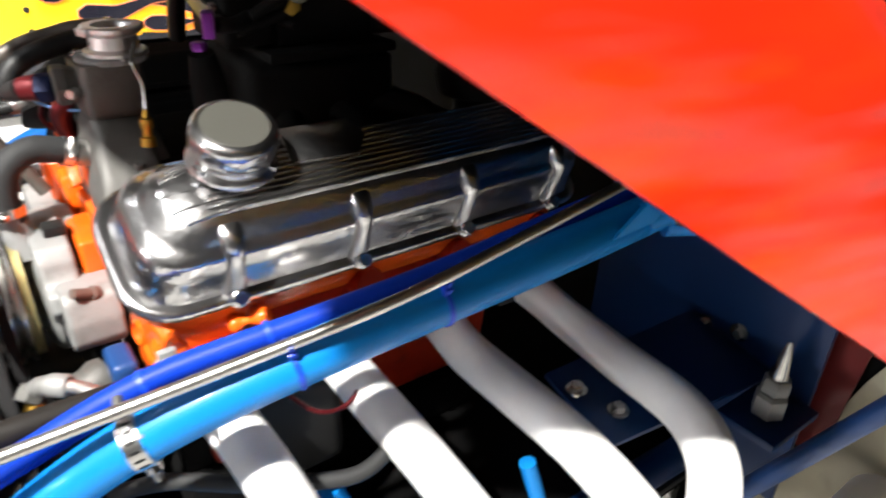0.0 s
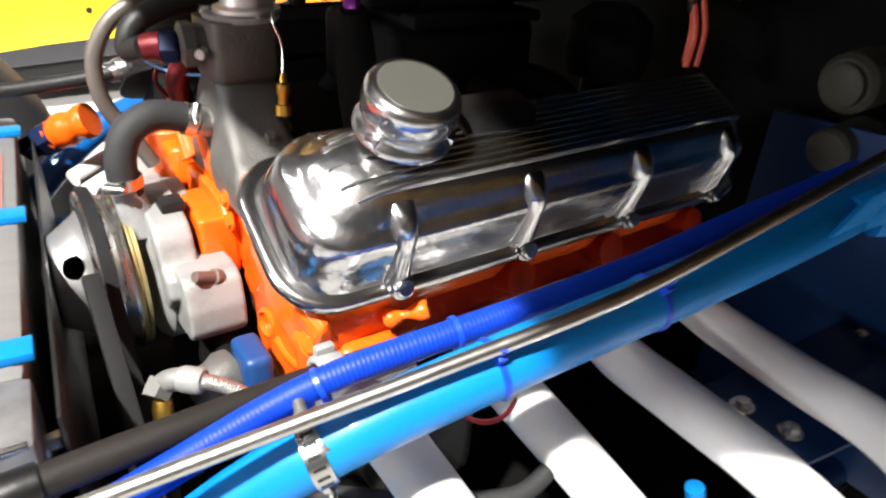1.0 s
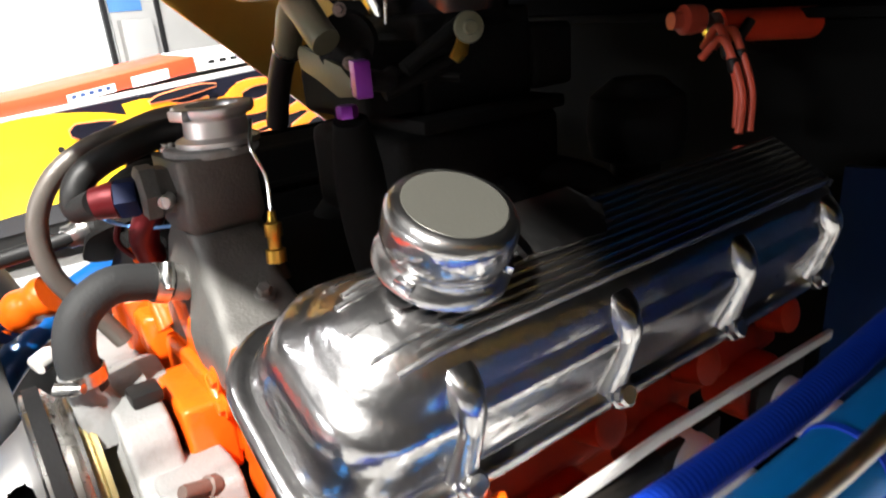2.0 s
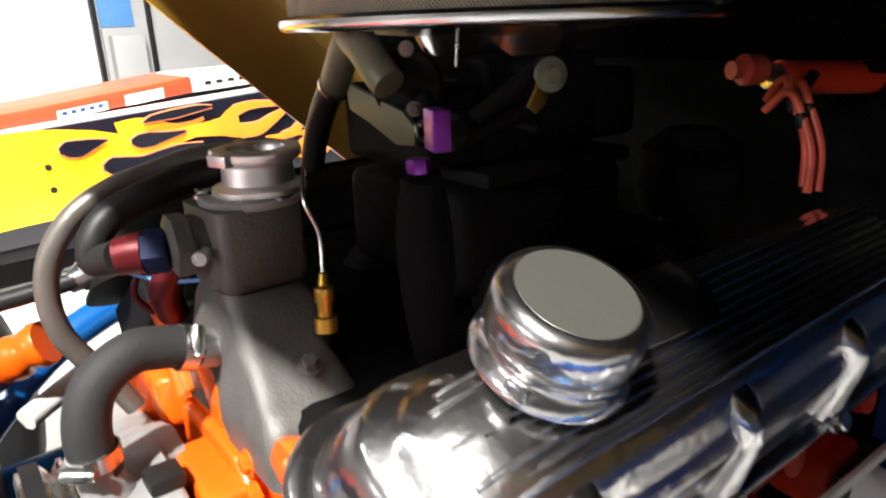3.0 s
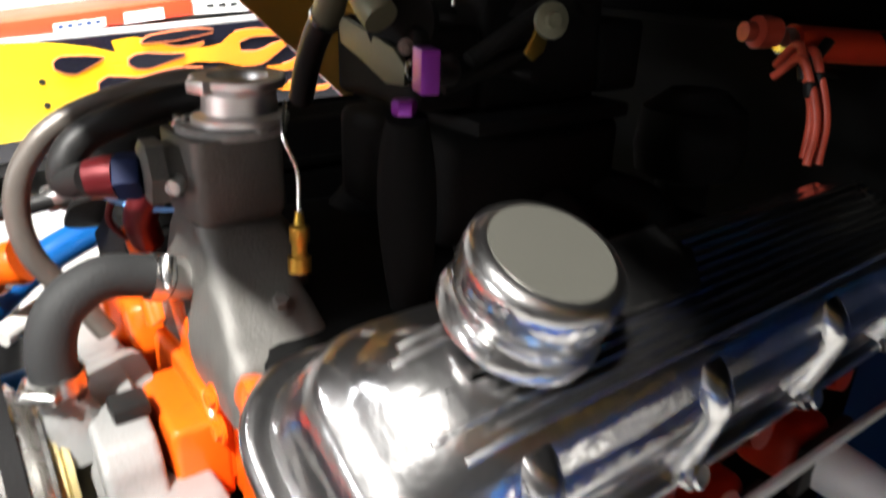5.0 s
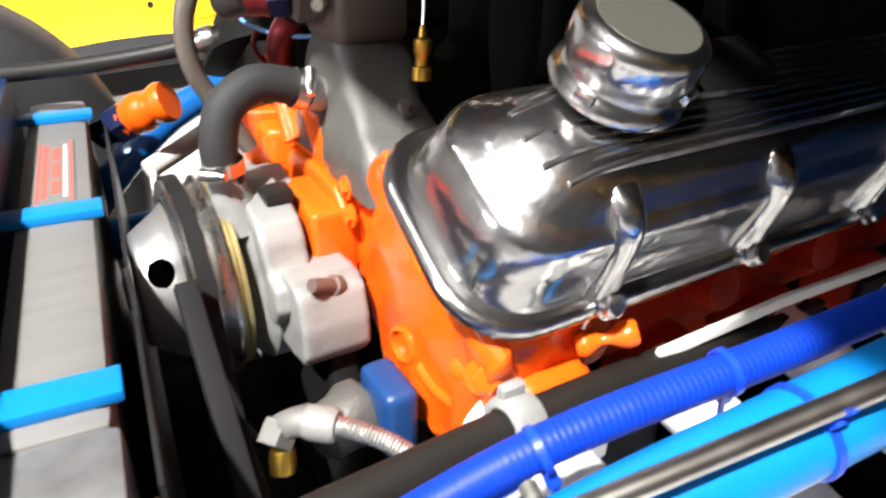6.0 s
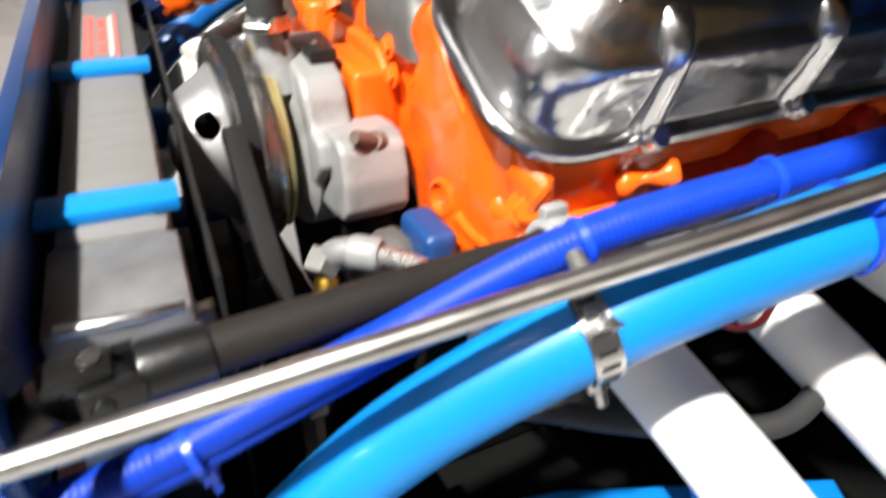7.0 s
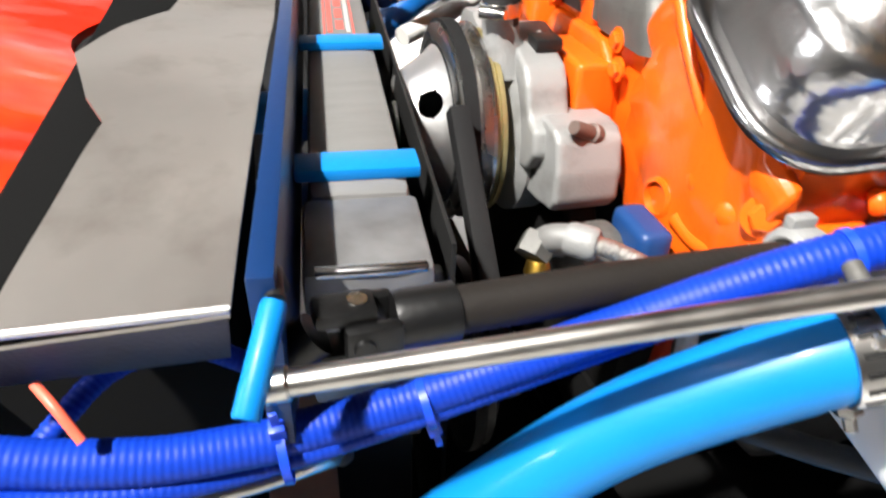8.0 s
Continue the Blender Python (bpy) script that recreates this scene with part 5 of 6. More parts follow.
def pulley():
    t = thing("pump_pulley", (PX, PY, PZ), "polished water pump pulley with round holes", "pulley")
    seg = 120
    prof = [(0.022, -0.030), (0.045, -0.032), (0.049, -0.030)] + [(0.052 + 0.014 * i / 10, -0.024 + 0.022 * i / 10) for i in range(11)] + [(0.076, 0.008)]
    bm = bmesh.new()
    holes = [Vector((PX - 0.0125, PY + 0.0594 * math.cos(radians(q)), PZ + 0.0594 * math.sin(radians(q)))) for q in (140, 260, 20)]
    rings = []
    for r, h in prof:
        rings.append([bm.verts.new((PX + h, PY + r * math.cos(2 * math.pi * j / seg), PZ + r * math.sin(2 * math.pi * j / seg))) for j in range(seg)])
    for a, b in zip(rings, rings[1:]):
        for j in range(seg):
            q = (a[j], a[(j + 1) % seg], b[(j + 1) % seg], b[j])
            middle = sum((v.co for v in q), Vector()) / 4
            if all((middle - h).length > 0.0120 for h in holes):
                bm.faces.new(q)
    for v in bm.verts:
        for h in holes:
            if 0.5 < (v.co - h).length / 0.0120 < 1.14 and (v.is_boundary or not v.link_faces):
                v.co = h + (v.co - h).normalized() * 0.0120
    bmesh.ops.delete(bm, geom=[v for v in bm.verts if not v.link_faces], context="VERTS")
    part("cone", bm, CONE, t, "polished cone with holes")
    part("groove_rim", lathe((PX, PY, PZ), (1, 0, 0), [(0.060, 0.006), (0.085, 0.004), (0.091, 0.006), (0.091, 0.0085), (0.080, 0.014), (0.091, 0.0195), (0.091, 0.022), (0.082, 0.0275), (0.091, 0.033), (0.091, 0.036), (0.06, 0.037)], 64), STEEL, t)
    part("back_disc", lathe((PX, PY, PZ), (1, 0, 0), [(0.0, 0.0), (0.075, 0.004), (0.075, 0.03), (0, 0.03)], 40), SATIN, t)
    part("nose_cap", lathe((PX - 0.031, PY, PZ), (-1, 0, 0), [(0.024, -0.002), (0.022, 0.006), (0.012, 0.009), (0, 0.009)], 32), MACHINED, t)
    part("brass_ring", lathe((PX + 0.037, PY, PZ), (1, 0, 0), [(0.070, 0), (0.085, 0.0), (0.085, 0.004), (0.083, 0.005), (0.085, 0.006), (0.085, 0.010), (0.07, 0.010)], 56), ZINC, t, "gold zinc ring")
    return t


pulley()


def belt(name, x, label):
    """A V-belt from the pump pulley down to the crank pulley."""
    cy, cz, r1 = PY, PZ, 0.090
    ky, kz, r2 = 0.79, 0.36, 0.10
    pts = []
    d = Vector((0, ky - cy, kz - cz))
    L = d.length
    a0 = math.atan2(d.z, d.y)
    off = math.acos((r1 - r2) / L)
    for i in range(25):
        a = a0 + off + (2 * math.pi - 2 * off) * i / 24
        pts.append((cy + r1 * math.cos(a), cz + r1 * math.sin(a)))
    for i in range(17):
        a = a0 - off + 2 * off * i / 16
        pts.append((ky + r2 * math.cos(a), kz + r2 * math.sin(a)))
    bm = bmesh.new()
    n = len(pts)
    rings = []
    for i in range(n):
        p0, p1 = Vector((0, *pts[i - 1])), Vector((0, *pts[(i + 1) % n]))
        tdir = (p1 - p0).normalized()
        nv = Vector((0, tdir.z, -tdir.y))
        c = Vector((x, *pts[i]))
        rings.append([bm.verts.new(c + Vector((dx, 0, 0)) + nv * dn) for dx, dn in ((-0.0045, -0.004), (-0.006, 0.0045), (0.006, 0.0045), (0.0045, -0.004))])
    for a, b in zip(rings, rings[1:] + rings[:1]):
        for j in range(4):
            bm.faces.new((a[j], a[(j + 1) % 4], b[(j + 1) % 4], b[j]))
    return solo(name, bm, BELTBLACK, label, "drive belt")


belt("drive_belt", PX + 0.0145, "black rubber V-belt round the pump pulley")


def crank_pulley():
    t = thing("crank_pulley", (PX, 0.79, 0.36), "black crankshaft pulley low on the engine front", "pulley")
    part("wheel", lathe((PX, 0.79, 0.36), (1, 0, 0), [(0, 0), (0.04, 0), (0.05, 0.01), (0.095, 0.008), (0.10, 0.010), (0.09, 0.0145), (0.10, 0.019), (0.10, 0.03), (0.06, 0.05), (0, 0.09)], 48), SATIN, t)
    part("crank_bolt", hexbolt((PX, 0.79, 0.36), (-1, 0, 0), 0.012, 0.01), STEEL, t)
    return t


crank_pulley()


def belt_strip():
    """The belt's near run, a flat black strip that runs down past the belt."""
    t = thing("belt_run", (-0.03, 0.68, 0.5), "black flat strip for the drive belt's near run", "bracket")
    part("arm", extrude([(-0.041, 0.765, 0.640), (-0.041, 0.752, 0.652), (-0.041, 0.588, 0.500), (-0.041, 0.60, 0.485)], (0.016, 0, 0), 0.002), BELTBLACK, t)
    part("strip_bolt", hexbolt((-0.042, 0.605, 0.505), (-1, 0, 0), 0.007, 0.006), STEEL, t)
    return t


belt_strip()


def top_hose():
    p = [(0.022, 0.828, 0.690), (0.020, 0.829, 0.722), (0.030, 0.833, 0.750), (0.055, 0.838, 0.764), (0.080, 0.841, 0.760), (0.102, 0.843, 0.752)]
    t = thing("bypass_hose", p[0], "thick grey-black rubber coolant hose with steel clamps", "hose")
    part("hose", sweep(p, 0.0153, 26), HOSE, t)
    part("clamp", band((0.0215, 0.828, 0.704), (-0.05, 0, 1), 0.0156, 0.012, 0.0012, True, 2.4), STEEL, t)
    part("clamp", band((0.094, 0.842, 0.7545), (1, 0.05, -0.35), 0.0156, 0.012, 0.0012, True, -0.6), STEEL, t)
    part("spigot", sweep([(0.098, 0.843, 0.753), (0.13, 0.846, 0.742)], 0.0150, 22), BRAID, t)
    return t


top_hose()


# ---- fuel pump and braided line ----
def fuel_pump():
    t = thing("fuel_pump", (0.04, 0.655, 0.57), "small silver fuel pump with a blue flange", "fuel pump")
    part("flange", block((0.060, 0.612, 0.548), (0.086, 0.660, 0.606), 0.008, segs=3), MIDBLUE, t, "mid blue painted flange block")
    part("body", lathe((0.060, 0.652, 0.570), (-0.9, -0.2, -0.1), [(0.024, 0), (0.026, 0.01), (0.022, 0.02), (0.021, 0.035), (0.014, 0.042), (0, 0.044)], 36), DULLCAST, t)
    part("elbow", sweep([(0.018, 0.648, 0.583), (0.004, 0.642, 0.590), (-0.006, 0.632, 0.598), (0.0, 0.622, 0.608), (0.013, 0.610, 0.612)], 0.0095, 20), DULLSHEET, t)
    part("elbow_nut", lathe((-0.008, 0.630, 0.600), (-0.6, -0.5, -0.6), [(0, -0.004), (0.0125, -0.004), (0.013, 0.004), (0.0125, 0.012), (0, 0.012)], 6), DULLCAST, t)
    part("brass_plug", lathe((-0.010, 0.622, 0.590), (-0.2, -0.4, -0.85), [(0, 0), (0.008, 0), (0.009, 0.008), (0.008, 0.016), (0, 0.017)], 12), BRASS, t, "brass plug")
    part("hose_end", lathe((0.006, 0.617, 0.610), (0.7, -0.65, 0.05), [(0.0105, 0), (0.0115, 0.003), (0.0115, 0.018), (0.0095, 0.021), (0, 0.021)], 24), CAST, t)
    return t


fuel_pump()
solo("braided_line", sweep([(0.018, 0.606, 0.611), (0.030, 0.594, 0.611), (0.045, 0.578, 0.607), (0.058, 0.562, 0.597), (0.066, 0.552, 0.58), (0.07, 0.55, 0.50)], 0.0062, 18, wave=0.0008, pitch=0.0024), BRAID, "braided stainless steel fuel hose", "hose")


# ---- intake manifold and thermostat tower ----
BOX = pose(0.152, 0.850, 0, 0, 0, 4)


def intake():
    t = thing("intake_manifold", (0.35, CY, 0.66), "dull cast aluminium intake manifold with thermostat tower", "intake manifold")
    # Valley, runners and plenum are blackened for the shade under the hood.
    part("valley", block((0.125, 0.70, 0.655), (0.62, 1.0, 0.735), 0.016, segs=3), SHADEBLACK, t)
    bm = bmesh.new()
    rows = []
    for z, w, sh in ((0.69, 0.050, 0.006), (0.72, 0.046, 0.004), (0.748, 0.040, 0.002), (0.780, 0.034, 0), (0.791, 0.0305, 0), (0.796, 0.0325, 0), (0.80, 0.0335, 0), (0.835, 0.033, 0), (0.853, 0.033, 0)):
        row = []
        for cx, cy, a0 in ((1, 1, 0), (-1, 1, 90), (-1, -1, 180), (1, -1, 270)):
            for k in range(4):
                a = radians(a0 + 30 * k)
                row.append(bm.verts.new(BOX @ Vector((sh + cx * (w - 0.008) + 0.008 * math.cos(a), sh + cy * (w - 0.008) + 0.008 * math.sin(a), z))))
        rows.append(row)
    for a, b in zip(rows, rows[1:]):
        for j in range(16):
            bm.faces.new((a[j], a[(j + 1) % 16], b[(j + 1) % 16], b[j]))
    bm.faces.new(rows[0])
    bm.faces.new(rows[-1])
    part("thermostat_tower", bm, DULLCAST, t)
    foot = bmesh.new()
    rows = []
    for z, x0, x1, y0, y1 in ((0.688, 0.103, 0.180, 0.724, 0.822), (0.715, 0.104, 0.179, 0.728, 0.824), (0.733, 0.107, 0.178, 0.738, 0.828), (0.745, 0.111, 0.178, 0.757, 0.838), (0.760, 0.116, 0.178, 0.783, 0.858), (0.778, 0.120, 0.188, 0.805, 0.876), (0.792, 0.122, 0.184, 0.816, 0.882)):
        row = []
        for cx, cy, a0 in ((x1, y1, 0), (x0, y1, 90), (x0, y0, 180), (x1, y0, 270)):
            ex, ey = (-1 if cx == x1 else 1), (-1 if cy == y1 else 1)
            for k in range(5):
                a = radians(a0 + 22.5 * k)
                row.append(foot.verts.new((cx + ex * 0.014 + 0.014 * math.cos(a), cy + ey * 0.014 + 0.014 * math.sin(a), z)))
        rows.append(row)
    for a, b in zip(rows, rows[1:]):
        for j in range(20):
            foot.faces.new((a[j], a[(j + 1) % 20], b[(j + 1) % 20], b[j]))
    foot.faces.new(rows[0])
    foot.faces.new(rows[-1])
    bmesh.ops.subdivide_edges(foot, edges=foot.edges[:], cuts=1, use_grid_fill=True)
    part("neck_foot", lumpy(foot, 0.004, 0.03), DULLCAST, t, "sloping cast foot below the tower")
    part("tower_flange", lathe(BOX @ Vector((0.008, -0.002, 0.851)), (0, 0, 1), [(0, 0), (0.0375, 0), (0.0385, 0.0015), (0.0385, 0.006), (0.037, 0.0075), (0, 0.0075)], 40), CAST, t, "pale round flange")
    for x, y in ((0.012, -0.034), (0.040, 0.008), (-0.022, 0.016)):
        part("flange_bolt", hexbolt(BOX @ Vector((x, y, 0.8570)), (0, 0, 1), 0.005, 0.005), STEEL, t)
    part("side_port", lathe(BOX @ Vector((-0.034, 0.004, 0.828)), BOX.to_3x3() @ Vector((-1, 0.15, 0)), [(0.021, -0.004), (0.021, 0.006), (0.0235, 0.008), (0.0235, 0.019), (0.018, 0.022), (0, 0.022)], 6), DULLCAST, t, "hexagonal side fitting")
    part("fitting_plug", lathe(BOX @ Vector((-0.040, -0.016, 0.824)), BOX.to_3x3() @ Vector((-0.6, -0.8, 0)), [(0, 0), (0.006, 0), (0.006, 0.010), (0.005, 0.012), (0, 0.012)], 12), STEEL, t)
    for i in range(4):
        x = (0.21, 0.31, 0.41, 0.51)[i]
        if i == 0:
            continue
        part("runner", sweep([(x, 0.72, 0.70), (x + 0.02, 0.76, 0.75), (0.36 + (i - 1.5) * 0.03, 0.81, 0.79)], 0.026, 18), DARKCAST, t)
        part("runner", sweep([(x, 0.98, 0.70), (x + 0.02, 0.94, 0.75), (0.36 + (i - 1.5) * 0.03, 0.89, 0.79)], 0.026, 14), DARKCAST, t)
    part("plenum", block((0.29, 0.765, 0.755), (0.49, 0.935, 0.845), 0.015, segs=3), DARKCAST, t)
    for p in ((0.153, 0.764, 0.750), (0.25, 0.715, 0.735), (0.36, 0.715, 0.735)):
        part("manifold_bolt", hexbolt(p, (-0.2, -0.5, 0.8), 0.006, 0.009), DULLCAST, t)
    return t


intake()


def filler():
    c = Vector((0.166, 0.846, 0.8585))
    t = thing("filler_neck", c, "round bare aluminium coolant filler neck", "filler neck")
    part("neck", lathe(c, (0, 0, 1), [(0.034, 0), (0.034, 0.004), (0.0265, 0.007), (0.0255, 0.020), (0.027, 0.022), (0.031, 0.0235), (0.0325, 0.026), (0.0325, 0.030), (0.031, 0.0315), (0.021, 0.0315), (0.019, 0.029), (0.0185, 0.008), (0, 0.007)], 48), CONE, t)
    for a in (200, 20):
        part("cam_lug", block((-0.006, -0.009, 0.0225), (0.004, 0.009, 0.031), 0.0015, Matrix.Translation(c) @ pose(0, 0, 0, 0, 0, a) @ Matrix.Translation((0.033, 0, 0))), CONE, t)
    part("overflow_nipple", sweep([c + Vector((0.006, 0.018, 0.016)), c + Vector((0.012, 0.036, 0.021))], 0.0055, 14), DULLCAST, t)
    return t


filler()
OVER = thing("overflow_hose", (0.178, 0.880, 0.880), "brown-grey sleeved overflow hose looping off the filler neck", "hose")
part("sleeve", sweep([(0.178, 0.880, 0.880), (0.166, 0.90, 0.8785), (0.1385, 0.915, 0.8757), (0.113, 0.925, 0.868), (0.087, 0.93, 0.8608), (0.0626, 0.932, 0.8495), (0.0445, 0.932, 0.834), (0.0305, 0.932, 0.811), (0.0254, 0.932, 0.784), (0.0284, 0.93, 0.756), (0.0396, 0.928, 0.732), (0.0534, 0.925, 0.709), (0.068, 0.922, 0.68)], 0.0088, 18), SLEEVE, OVER)
part("end_ferrule", lathe((0.176, 0.884, 0.8798), (-0.45, 0.88, -0.03), [(0.0088, 0), (0.0102, 0.001), (0.0102, 0.010), (0.0088, 0.011)], 18, close=False), STEEL, OVER, "bright crimped end")


def an_hose():
    t = thing("coolant_line", (0.1, 0.9, 0.82), "black hose with red and blue anodised end", "hose")
    s = BOX @ Vector((-0.054, 0.008, 0.826))
    d = (BOX.to_3x3() @ Vector((-0.86, 0.50, -0.05))).normalized()
    part("blue_nut", lathe(s, d, [(0, 0), (0.0145, 0), (0.0165, 0.003), (0.0165, 0.016), (0.0135, 0.018), (0, 0.018)], 6), ANODBLUE, t, "blue anodised nut")
    e = s + d * 0.017
    part("red_collar", sweep([e, e + d * 0.008, e + d * 0.018 + Vector((0, 0, -0.001))], lambda q: 0.0152 - 0.002 * q, 22), ANODRED, t, "red anodised collar")
    part("black_hose", sweep([e + d * 0.016, (0.0575, 0.900, 0.8150), (0.0590, 0.904, 0.828), (0.0680, 0.906, 0.840), (0.0830, 0.906, 0.849), (0.103, 0.905, 0.856), (0.133, 0.905, 0.863), (0.164, 0.902, 0.866), (0.195, 0.905, 0.860)], 0.0118, 18), SATIN, t)
    part("lower_elbow", sweep([(0.115, 0.905, 0.80), (0.105, 0.915, 0.775), (0.11, 0.925, 0.75)], 0.013, 18), ANODRED, t, "red anodised elbow")
    part("signal_lead", sweep([(0.145, 0.865, 0.79), (0.11, 0.90, 0.785), (0.085, 0.93, 0.79), (0.075, 0.955, 0.80)], 0.0018, 8), GLASSBLUE, t, "thin pale blue lead")
    part("signal_lead", sweep([(0.09, 0.93, 0.79), (0.085, 0.93, 0.77), (0.10, 0.925, 0.75), (0.118, 0.92, 0.735)], 0.0028, 10), ANODRED, t, "thin dark red lead")
    return t


an_hose()


def temp_sender():
    t = thing("temperature_sender", (0.168, 0.762, 0.78), "old brass temperature sender with a lead", "sensor")
    part("body", lathe((0.164, 0.757, 0.775), (0.1, 0.12, 1), [(0, 0), (0.008, 0), (0.008, 0.010), (0.0055, 0.011), (0.0055, 0.019), (0.007, 0.021), (0.007, 0.030), (0.004, 0.032), (0.003, 0.040), (0, 0.040)], 12), BRASS, t)
    part("lead", sweep([(0.168, 0.762, 0.815), (0.171, 0.768, 0.84), (0.166, 0.775, 0.862), (0.175, 0.79, 0.88)], 0.0016, 8), STEEL, t)
    return t


temp_sender()

# ---- carburettor and air filter ----
FX, FY, FZ = 0.402, 0.842, 0.972


def air_filter():
    R = 0.19
    t = thing("air_filter", (FX, FY, FZ - 0.03), "large round air filter with polished rim and tan mesh", "air filter")
    part("base_pan", lathe((FX, FY, FZ), (0, 0, 1), [(0.05, -0.03), (0.065, -0.03), (0.075, -0.012), (0.16, -0.005), (R - 0.004, -0.005), (R - 0.001, -0.003), (R, -0.001), (R, 0.004), (R - 0.002, 0.0065), (R - 0.008, 0.0065), (0.05, 0.004)], 96), POLISHED, t, "polished rim and base")
    bm = bmesh.new()
    n = 240
    lo, hi = [], []
    for j in range(n):
        a = 2 * math.pi * j / n
        r = R - 0.008 - 0.0024 * (0.5 + 0.5 * math.cos(2 * math.pi * j / 6)) ** 2
        lo.append(bm.verts.new((FX + r * math.cos(a), FY + r * math.sin(a), FZ + 0.007)))
        hi.append(bm.verts.new((FX + r * math.cos(a), FY + r * math.sin(a), FZ + 0.105)))
    uv = bm.loops.layers.uv.new("UVMap")
    arc = 2 * math.pi * R / n
    for j in range(n):
        k = (j + 1) % n
        f = bm.faces.new((lo[j], lo[k], hi[k], hi[j]))
        for c, q in zip(f.loops, ((j, 0), (j + 1, 0), (j + 1, 0.093), (j, 0.093))):
            c[uv].uv = (q[0] * arc, q[1])
    bm.faces.new(lo)
    bm.faces.new(hi)
    part("filter_element", bm, PAPER, t, "pleated tan filter mesh")
    part("lid", lathe((FX, FY, FZ + 0.105), (0, 0, 1), [(0.0, 0.014), (0.17, 0.012), (R - 0.004, 0.01), (R, 0.006), (R, -0.002), (R - 0.008, -0.001)], 96, close=False), POLISHED, t)
    return t


air_filter()


def carburettor():
    t = thing("carburettor", (FX, FY, 0.845), "four-barrel carburettor in dull zinc with linkage", "carburettor")
    # Plate, body, horn and bowls coloured black for shade below the filter.
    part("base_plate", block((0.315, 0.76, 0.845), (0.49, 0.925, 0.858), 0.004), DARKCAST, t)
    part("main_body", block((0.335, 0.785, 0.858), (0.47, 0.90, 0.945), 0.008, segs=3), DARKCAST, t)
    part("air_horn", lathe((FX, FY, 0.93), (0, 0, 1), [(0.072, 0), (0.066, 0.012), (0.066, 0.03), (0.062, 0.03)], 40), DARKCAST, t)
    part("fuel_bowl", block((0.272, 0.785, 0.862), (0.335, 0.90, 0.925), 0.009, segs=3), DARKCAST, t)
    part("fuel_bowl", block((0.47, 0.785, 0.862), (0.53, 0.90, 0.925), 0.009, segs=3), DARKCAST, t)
    # choke tower and levers under the rim
    part("choke_tube", sweep([(0.262, 0.895, 0.922), (0.256, 0.872, 0.940), (0.250, 0.848, 0.956), (0.250, 0.832, 0.963)], 0.0125, 20), OLIVE, t, "olive plated tube")
    part("choke_tube", sweep([(0.250, 0.840, 0.964), (0.247, 0.818, 0.954), (0.246, 0.798, 0.938), (0.247, 0.788, 0.930)], lambda q: 0.0135 - 0.001 * q, 20), OLIVE, t, "olive plated tube")
    part("choke_hose", sweep([(0.260, 0.886, 0.928), (0.262, 0.912, 0.908), (0.266, 0.940, 0.880), (0.27, 0.965, 0.845)], 0.0115, 18), SATIN, t, "black rubber sleeve")
    part("choke_band", band((0.261, 0.893, 0.923), (0.05, 0.8, -0.6), 0.0128, 0.005, 0.0012, False), STEEL, t)
    part("choke_lever", extrude([(0.258, 0.868, 0.920), (0.258, 0.862, 0.926), (0.258, 0.822, 0.917), (0.258, 0.790, 0.910), (0.258, 0.776, 0.900), (0.258, 0.776, 0.886), (0.258, 0.800, 0.884), (0.258, 0.835, 0.897), (0.258, 0.866, 0.906)], (0.006, 0.002, 0), 0.0018), OLIVE, t, "olive plated lever")
    part("choke_cover", lathe((0.280, 0.810, 0.925), (-0.75, -0.6, 0.1), [(0.026, 0), (0.028, 0.004), (0.026, 0.010), (0.018, 0.013), (0, 0.014)], 32), DARKCAST, t)
    part("pivot_screw", hexbolt((0.259, 0.782, 0.954), (-0.6, -0.8, 0), 0.0038, 0.006), RUSTY, t)
    part("pivot_screw", hexbolt((0.257, 0.773, 0.913), (-0.6, -0.8, 0), 0.0038, 0.006), RUSTY, t)
    part("pivot_spring", sweep([(0.264 + 0.006 * math.cos(i * 1.3) - i * 0.0005, 0.774 - i * 0.0008, 0.898 + 0.007 * math.sin(i * 1.3)) for i in range(22)], 0.0012, 8, 3), STEEL, t)
    part("throttle_lever", extrude([(0.328, 0.722, 0.906), (0.338, 0.722, 0.912), (0.344, 0.722, 0.934), (0.334, 0.722, 0.938), (0.327, 0.722, 0.922), (0.320, 0.722, 0.912)], (0, 0.003, 0), 0.001), BRASS, t, "yellow plated throttle lever")
    part("throttle_knob", lathe((0.336, 0.722, 0.933), (-0.35, -0.93, 0.05), [(0, 0), (0.007, 0), (0.007, 0.006), (0.0115, 0.007), (0.0125, 0.010), (0.0115, 0.012), (0.006, 0.013), (0.005, 0.016), (0, 0.016)], 32), OLIVE, t, "round pale knob")
    part("throttle_rod", sweep([(0.29, 0.745, 0.905), (0.35, 0.735, 0.94)], 0.0065, 14), DARKCAST, t)
    part("throttle_rod", sweep([(0.275, 0.755, 0.888), (0.345, 0.74, 0.912)], 0.0065, 14), DARKCAST, t)
    part("vacuum_stub", sweep([(0.29, 0.765, 0.94), (0.292, 0.764, 0.965)], 0.0016, 10), STEEL, t)
    part("cross_shaft", sweep([(0.33, 0.72, 0.895), (0.33, 0.92, 0.895)], 0.004, 12), DARKCAST, t)
    return t


carburettor()


